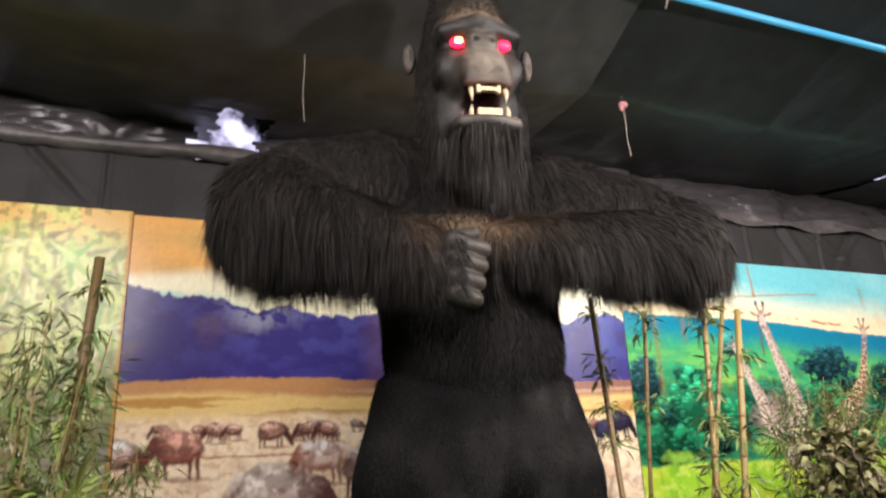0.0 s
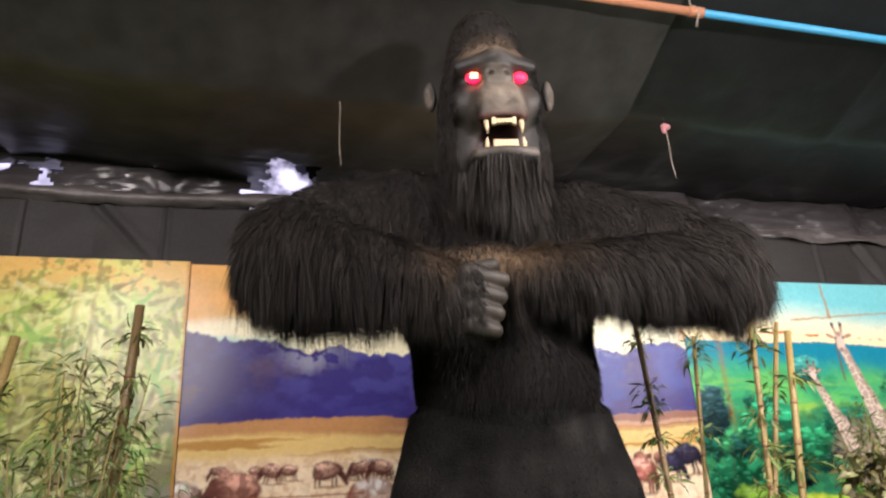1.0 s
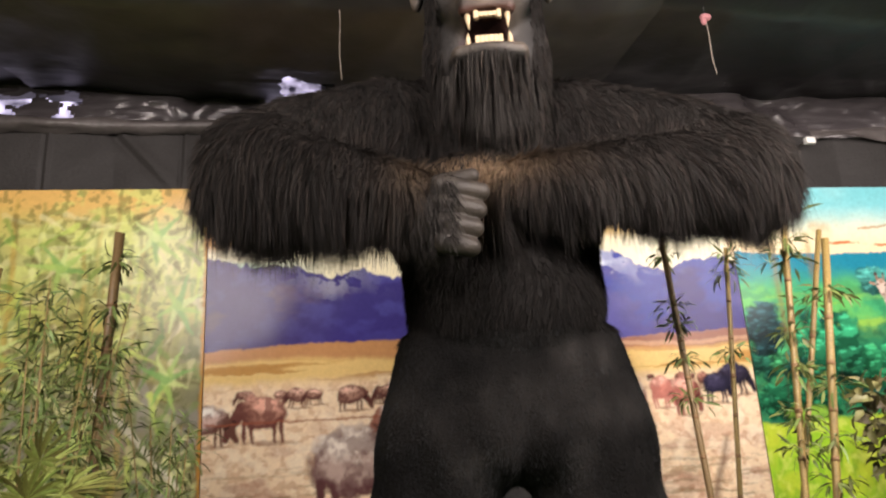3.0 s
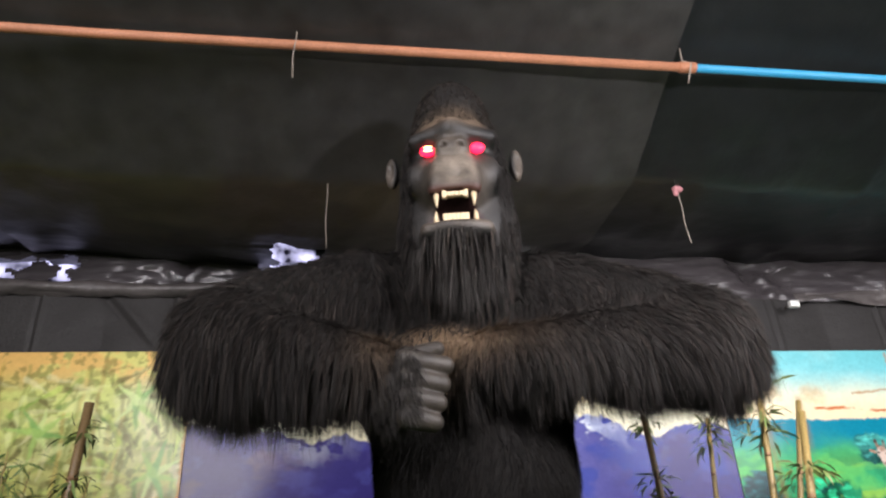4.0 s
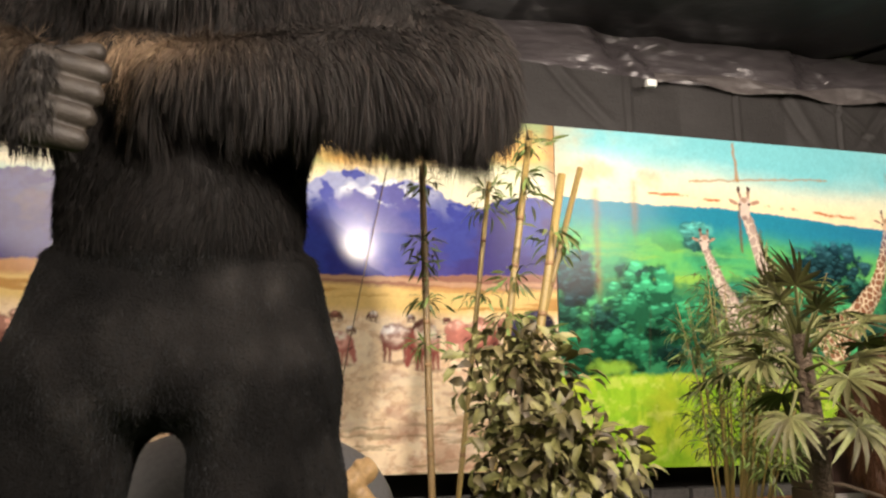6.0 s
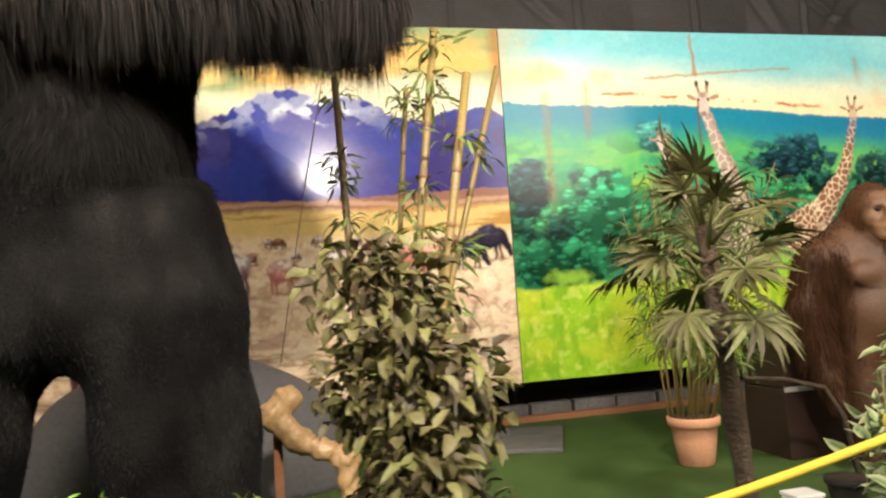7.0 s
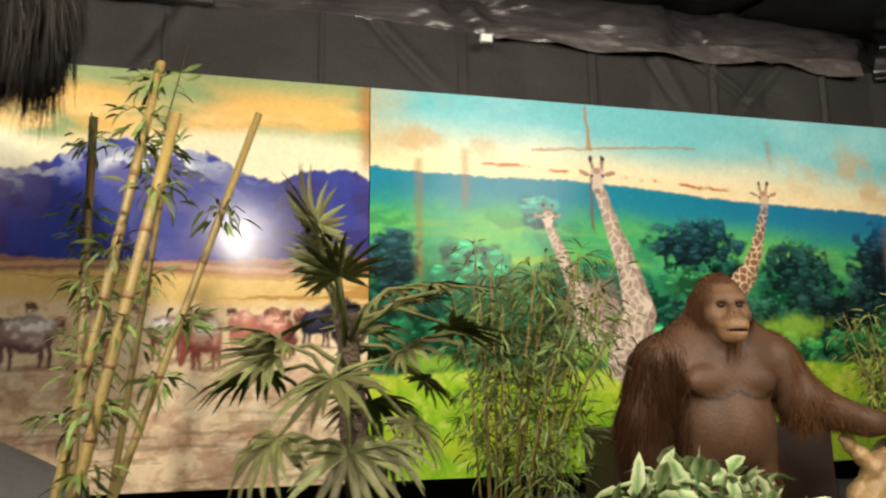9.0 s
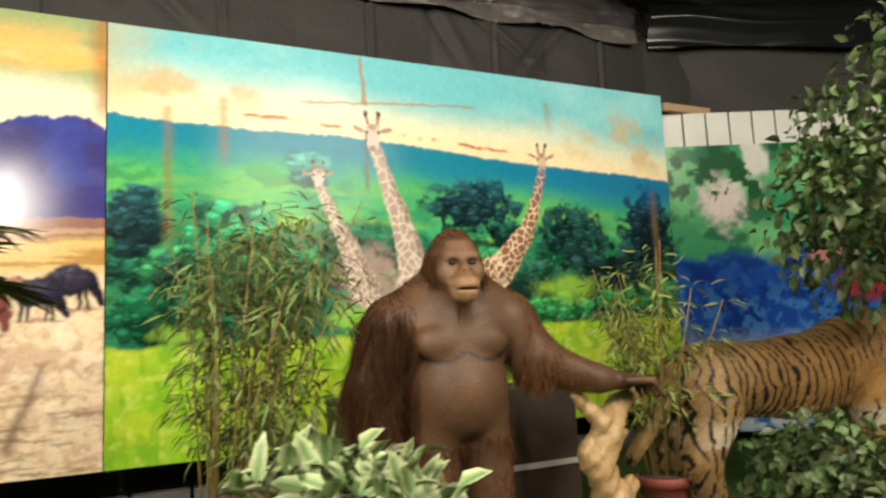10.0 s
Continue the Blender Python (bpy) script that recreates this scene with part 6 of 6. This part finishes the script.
bamboo_clump((5.04, 4.85, 0), 1.88, 0.52, 26, "tall leafy bamboo plant in a terracotta pot", "leaf_bam", "terra", 21, 0.28, 13, 0.115, lean=(0.2, 0))
bamboo_clump((7.35, 4.55, 0), 1.62, 0.40, 15, "leafy light green bamboo plant in a red-brown pot", "leaf_light", "red_pot", 22, 0.3, 8)
bamboo_clump((-0.62, 4.0, 0), 2.0, 0.42, 12, "thin leafy bamboo plant with drooping leaves", "leaf_bam", "", 23, 0.3, 12, 0.12)
bamboo_clump((-1.35, 4.1, 0), 1.7, 0.5, 14, "thin leafy bamboo plant with drooping leaves", "leaf_bam", "", 24, 0.3, 12, 0.12)
bamboo_clump((-0.1, 4.5, 0), 1.75, 0.3, 6, "thin leafy bamboo plant with drooping leaves", "leaf_bam", "", 25, 0.5, 6, 0.11)


def fan(g, base, way, up, radius, blades, spread=150, droop=0.25):
    """One fan leaf: narrow folded blades round a hub."""
    way = np.asarray(way, float) / np.linalg.norm(way)
    side = np.cross(way, up)
    side /= np.linalg.norm(side)
    a = np.radians(np.linspace(-spread, spread, blades) / 1.0)
    a = a + RNG.normal(0, 0.045, blades)
    d = np.cos(a)[:, None] * way + np.sin(a)[:, None] * side
    d = d + RNG.normal(0, 0.03, (blades, 3))
    nor = np.cross(side, way)
    size = radius * (0.72 + 0.28 * np.cos(a)) * RNG.uniform(0.78, 1.08, blades)
    g.leaves(np.repeat(np.asarray(base, float)[None], blades, 0), d, np.repeat(nor[None], blades, 0), size, radius * 0.11, droop=droop, fold=0.3)


def fan_palm(place, height, fronds, radius, label, seed=1, trunk=0.045, lean=(0, 0), reach=0.33, leaf="palm"):
    rng = np.random.default_rng(seed)
    ob = thing("fan_palm", place, label, "plant")
    if trunk:
        k = np.linspace(0, 1, 14)
        rough = trunk * (1.05 - 0.2 * k + 0.12 * np.sin(k * 60))
        part("trunk", Geo().tube(np.stack((lean[0] * k, lean[1] * k, height * k), 1), rough, 14), M["trunk"], ob, "dark fibrous trunk")
    for k in range(fronds):
        a = k * 2.399 + rng.uniform(-0.3, 0.3)
        el = radians(rng.uniform(-30, 78))
        d = np.array((math.cos(a) * math.cos(el), math.sin(a) * math.cos(el), math.sin(el)))
        root = np.array((lean[0], lean[1], height * rng.uniform(0.82, 1.0)))
        hub = root + d * reach * rng.uniform(0.7, 1.15)
        g = Geo().tube([root, (root + hub) / 2 + (0, 0, 0.04), hub], (0.009, 0.006, 0.005), 6)
        w = d + np.array((0, 0, -0.35))
        fan(g, hub, w, np.cross(np.cross(w, (0, 0, 1)), w) + rng.normal(0, 0.3, 3), radius * rng.uniform(0.7, 1.2), 17, rng.uniform(90, 140), rng.uniform(0.0, 0.32))
        part("frond", g, M[leaf], ob)
    return ob


fan_palm((4.10, 2.95, 0), 1.29, 26, 0.18, "artificial fan palm with dark fibrous trunk and split leaves", 31, 0.036, lean=(-0.10, 0.0), reach=0.25)
fan_palm((-0.29, 3.25, 0), 1.06, 9, 0.23, "low fan palm with pale split leaves", 32, 0.02, reach=0.16, leaf="leaf_light")

# ---- other things on the lawn ----


def stanchion(place, height):
    ob = thing("stanchion", place, "polished steel barrier post with a domed top", "post")
    k = np.linspace(0, np.pi / 2, 7)
    path = [(0, 0, 0), (0, 0, 0.012), (0, 0, 0.014), (0, 0, height - 0.03)] + [(0, 0, height - 0.03 + 0.03 * math.sin(a)) for a in k[1:]]
    r = [0.15, 0.15, 0.029, 0.029] + [max(0.001, 0.029 * math.cos(a)) for a in k[1:]]
    part("post", Geo().tube(path, r, 28), M["chrome"], ob)
    part("collar", Geo().tube([(0, 0, height - 0.135), (0, 0, height - 0.12), (0, 0, height - 0.10)], (0.031, 0.035, 0.031), 24), M["rope"], ob, "turns of yellow rope")
    return ob


POST = (3.755, 1.98, 0)
stanchion(POST, 0.925)
stanchion((1.37, 1.75, 0), 0.925)
stanchion((6.33, 2.15, 0), 0.925)


def rope(a, b, sag):
    a, b = np.array(a, float), np.array(b, float)
    t = np.linspace(0, 1, 24)[:, None]
    ob = thing("barrier_rope", tuple(a), "taut yellow rope tied to the barrier post", "rope")
    path = t * (b - a) - np.array((0, 0, 1.0)) * sag * 4 * t * (1 - t)
    part("cord", Geo().tube(path, 0.0085, 8), M["rope"], ob)


rope((3.755, 1.945, 0.81), (1.4, 1.75, 0.70), 0.08)
rope((3.79, 1.96, 0.81), (6.3, 2.15, 0.80), 0.03)


def slab():
    g = Geo().box((-0.26, -0.42, 0), (0.26, 0.42, 0.035), 0, 0.012)
    ob = part("stone_slab", g, M["stone"], None, "", False)
    ob.matrix_basis = pose(4.36, 6.02, 0.0, 0, 0, -22)
    tagged(ob, "flat grey stone slab lying on green carpet", "slab")
    bv, bq = surface(lambda p: ellipsoid(p, (0, 0, 0.03), (0.2, 0.16, 0.07)) + 0.03 * np.sin(p[..., 0] * 21) * np.sin(p[..., 1] * 17 + 1), (-0.3, -0.3, -0.06), (0.3, 0.3, 0.15), 0.02)
    ob = part("rock", Geo().add(bv, bq), M["stone"])
    ob.matrix_basis = pose(4.02, 6.15, 0.0)
    tagged(ob, "low rounded grey rock beside stone slab", "rock")


slab()


def driftwood(name, label, place, pieces, turn=0, seed=1):
    def f(p):
        d = None
        for a, b, r1, r2 in pieces:
            c = capsule(p, a, b, r1, r2)
            d = c if d is None else blend(d, c, 0.045)
        rings = 0.005 * np.sin(p[..., 2] * 62 - p[..., 0] * 55 + 2 * np.sin(p[..., 1] * 30)) + 0.004 * np.sin(p[..., 0] * 97) * np.sin(p[..., 2] * 83 + seed)
        return d + rings + 0.012 * np.sin(p[..., 0] * 31 + seed) * np.sin(p[..., 1] * 27) * np.sin(p[..., 2] * 22 + 2)
    ends = np.array([q for a, b, r1, r2 in pieces for q in (a, b)])
    big = max(max(r1, r2) for *_, r1, r2 in pieces) + 0.05
    v, q = surface(f, ends.min(0) - big, ends.max(0) + big, 0.012)
    v[:, 2] = np.maximum(v[:, 2], 0)
    ob = part(name, Geo().add(v, q), M["drift"])
    ob.matrix_basis = pose(*place, 0, 0, turn)
    return tagged(ob, label, "driftwood")


driftwood("driftwood_stand", "knotted varnished driftwood trunk standing upright", (6.70, 4.22, 0),
          [((0, 0, 0), (0.02, 0, 0.3), 0.10, 0.085), ((0.02, 0, 0.3), (-0.06, 0, 0.5), 0.085, 0.08), ((-0.06, 0, 0.5), (0.02, -0.02, 0.66), 0.075, 0.065),
           ((0.02, -0.02, 0.62), (-0.15, 0, 0.80), 0.055, 0.03), ((0.02, 0, 0.62), (0.11, 0, 0.60), 0.06, 0.03), ((0.10, 0.02, 0.74), (0.02, 0.0, 0.66), 0.045, 0.05),
           ((0.10, 0.02, 0.74), (0.22, 0, 0.80), 0.045, 0.03), ((0.05, 0, 0.25), (0.14, 0, 0.36), 0.06, 0.04)])
driftwood("driftwood_branch", "curved varnished driftwood branch on a red-brown stake", (2.32, 4.40, 0),
          [((0.30, 0.05, 0.66), (0.22, 0.02, 0.60), 0.055, 0.06), ((0.22, 0.02, 0.60), (0.34, 0.0, 0.47), 0.06, 0.055), ((0.34, 0.0, 0.47), (0.56, -0.04, 0.38), 0.055, 0.05),
           ((0.56, -0.04, 0.38), (0.60, -0.02, 0.0), 0.05, 0.06), ((0.30, 0.05, 0.66), (0.27, 0.0, 0.70), 0.05, 0.03)], 0, 4)
stake = part("stake", Geo().box((-0.022, -0.022, 0), (0.022, 0.022, 0.62), 0, 0.004), M["rail"], None, "", False)
stake.matrix_basis = pose(2.56, 4.50, 0)
tagged(stake, "upright red-brown timber stake under driftwood", "stake")


def box_stand():
    ob = thing("wooden_box", (6.2, 4.85, 0), "tall dark brown wooden box behind the ape", "box")
    part("body", Geo().box((-0.65, -0.2, 0), (0.66, 0.2, 0.42), 0, 0.008), M["brown"], ob, "", False)
    part("upper_body", Geo().box((-0.65, -0.19, 0.425), (0.66, 0.2, 0.83), 0, 0.008), M["brown"], ob, "", False)
    part("strip", Geo().box((-0.66, -0.215, 0.405), (0.67, -0.201, 0.435), 0, 0.003), M["hall"], ob, "pale edge strip", False)


box_stand()


def grey_mound():
    """A big smooth boulder-shaped prop, cut flat at the floor."""
    def f(p):
        d = ellipsoid(p, (0, 0, 0.1), (1.02, 0.50, 0.78))
        return d + 0.02 * np.sin(p[..., 0] * 6 + 1) * np.sin(p[..., 2] * 5)
    v, q = surface(f, (-1.25, -0.65, -0.75), (1.25, 0.65, 1.0), 0.035)
    v[:, 2] = np.maximum(v[:, 2], 0)
    ob = part("grey_boulder", Geo().add(v, q), M["boulder"])
    ob.matrix_basis = pose(2.0, 5.55, 0)
    tagged(ob, "large smooth dark grey artificial boulder on the carpet", "boulder")


grey_mound()


def small_clutter():
    ob = thing("white_box", (4.95, 3.82, 0), "small white plastic box on the carpet", "box")
    part("body", Geo().box((-0.07, -0.06, 0), (0.07, 0.06, 0.07), 0, 0.01), M["white"], ob, "", False)
    part("lid", Geo().box((-0.075, -0.065, 0.072), (0.075, 0.065, 0.09), 0, 0.006), M["white"], ob, "", False)
    ob = thing("black_pot", (5.15, 3.76, 0), "small black plastic plant pot", "pot")
    pot(ob, 0.09, 0.15, "dark")
    g = Geo().tube([(4.9, 4.1, 0.60), (5.15, 4.12, 0.57), (5.40, 4.14, 0.50), (5.50, 4.14, 0.34), (5.53, 4.1, 0.01)], (0.008, 0.011, 0.013, 0.015, 0.018), 9)
    ob = part("dead_branch", g, M["trunk"])
    tagged(ob, "bent dark brown dead branch leaning by the ape", "branch")


small_clutter()
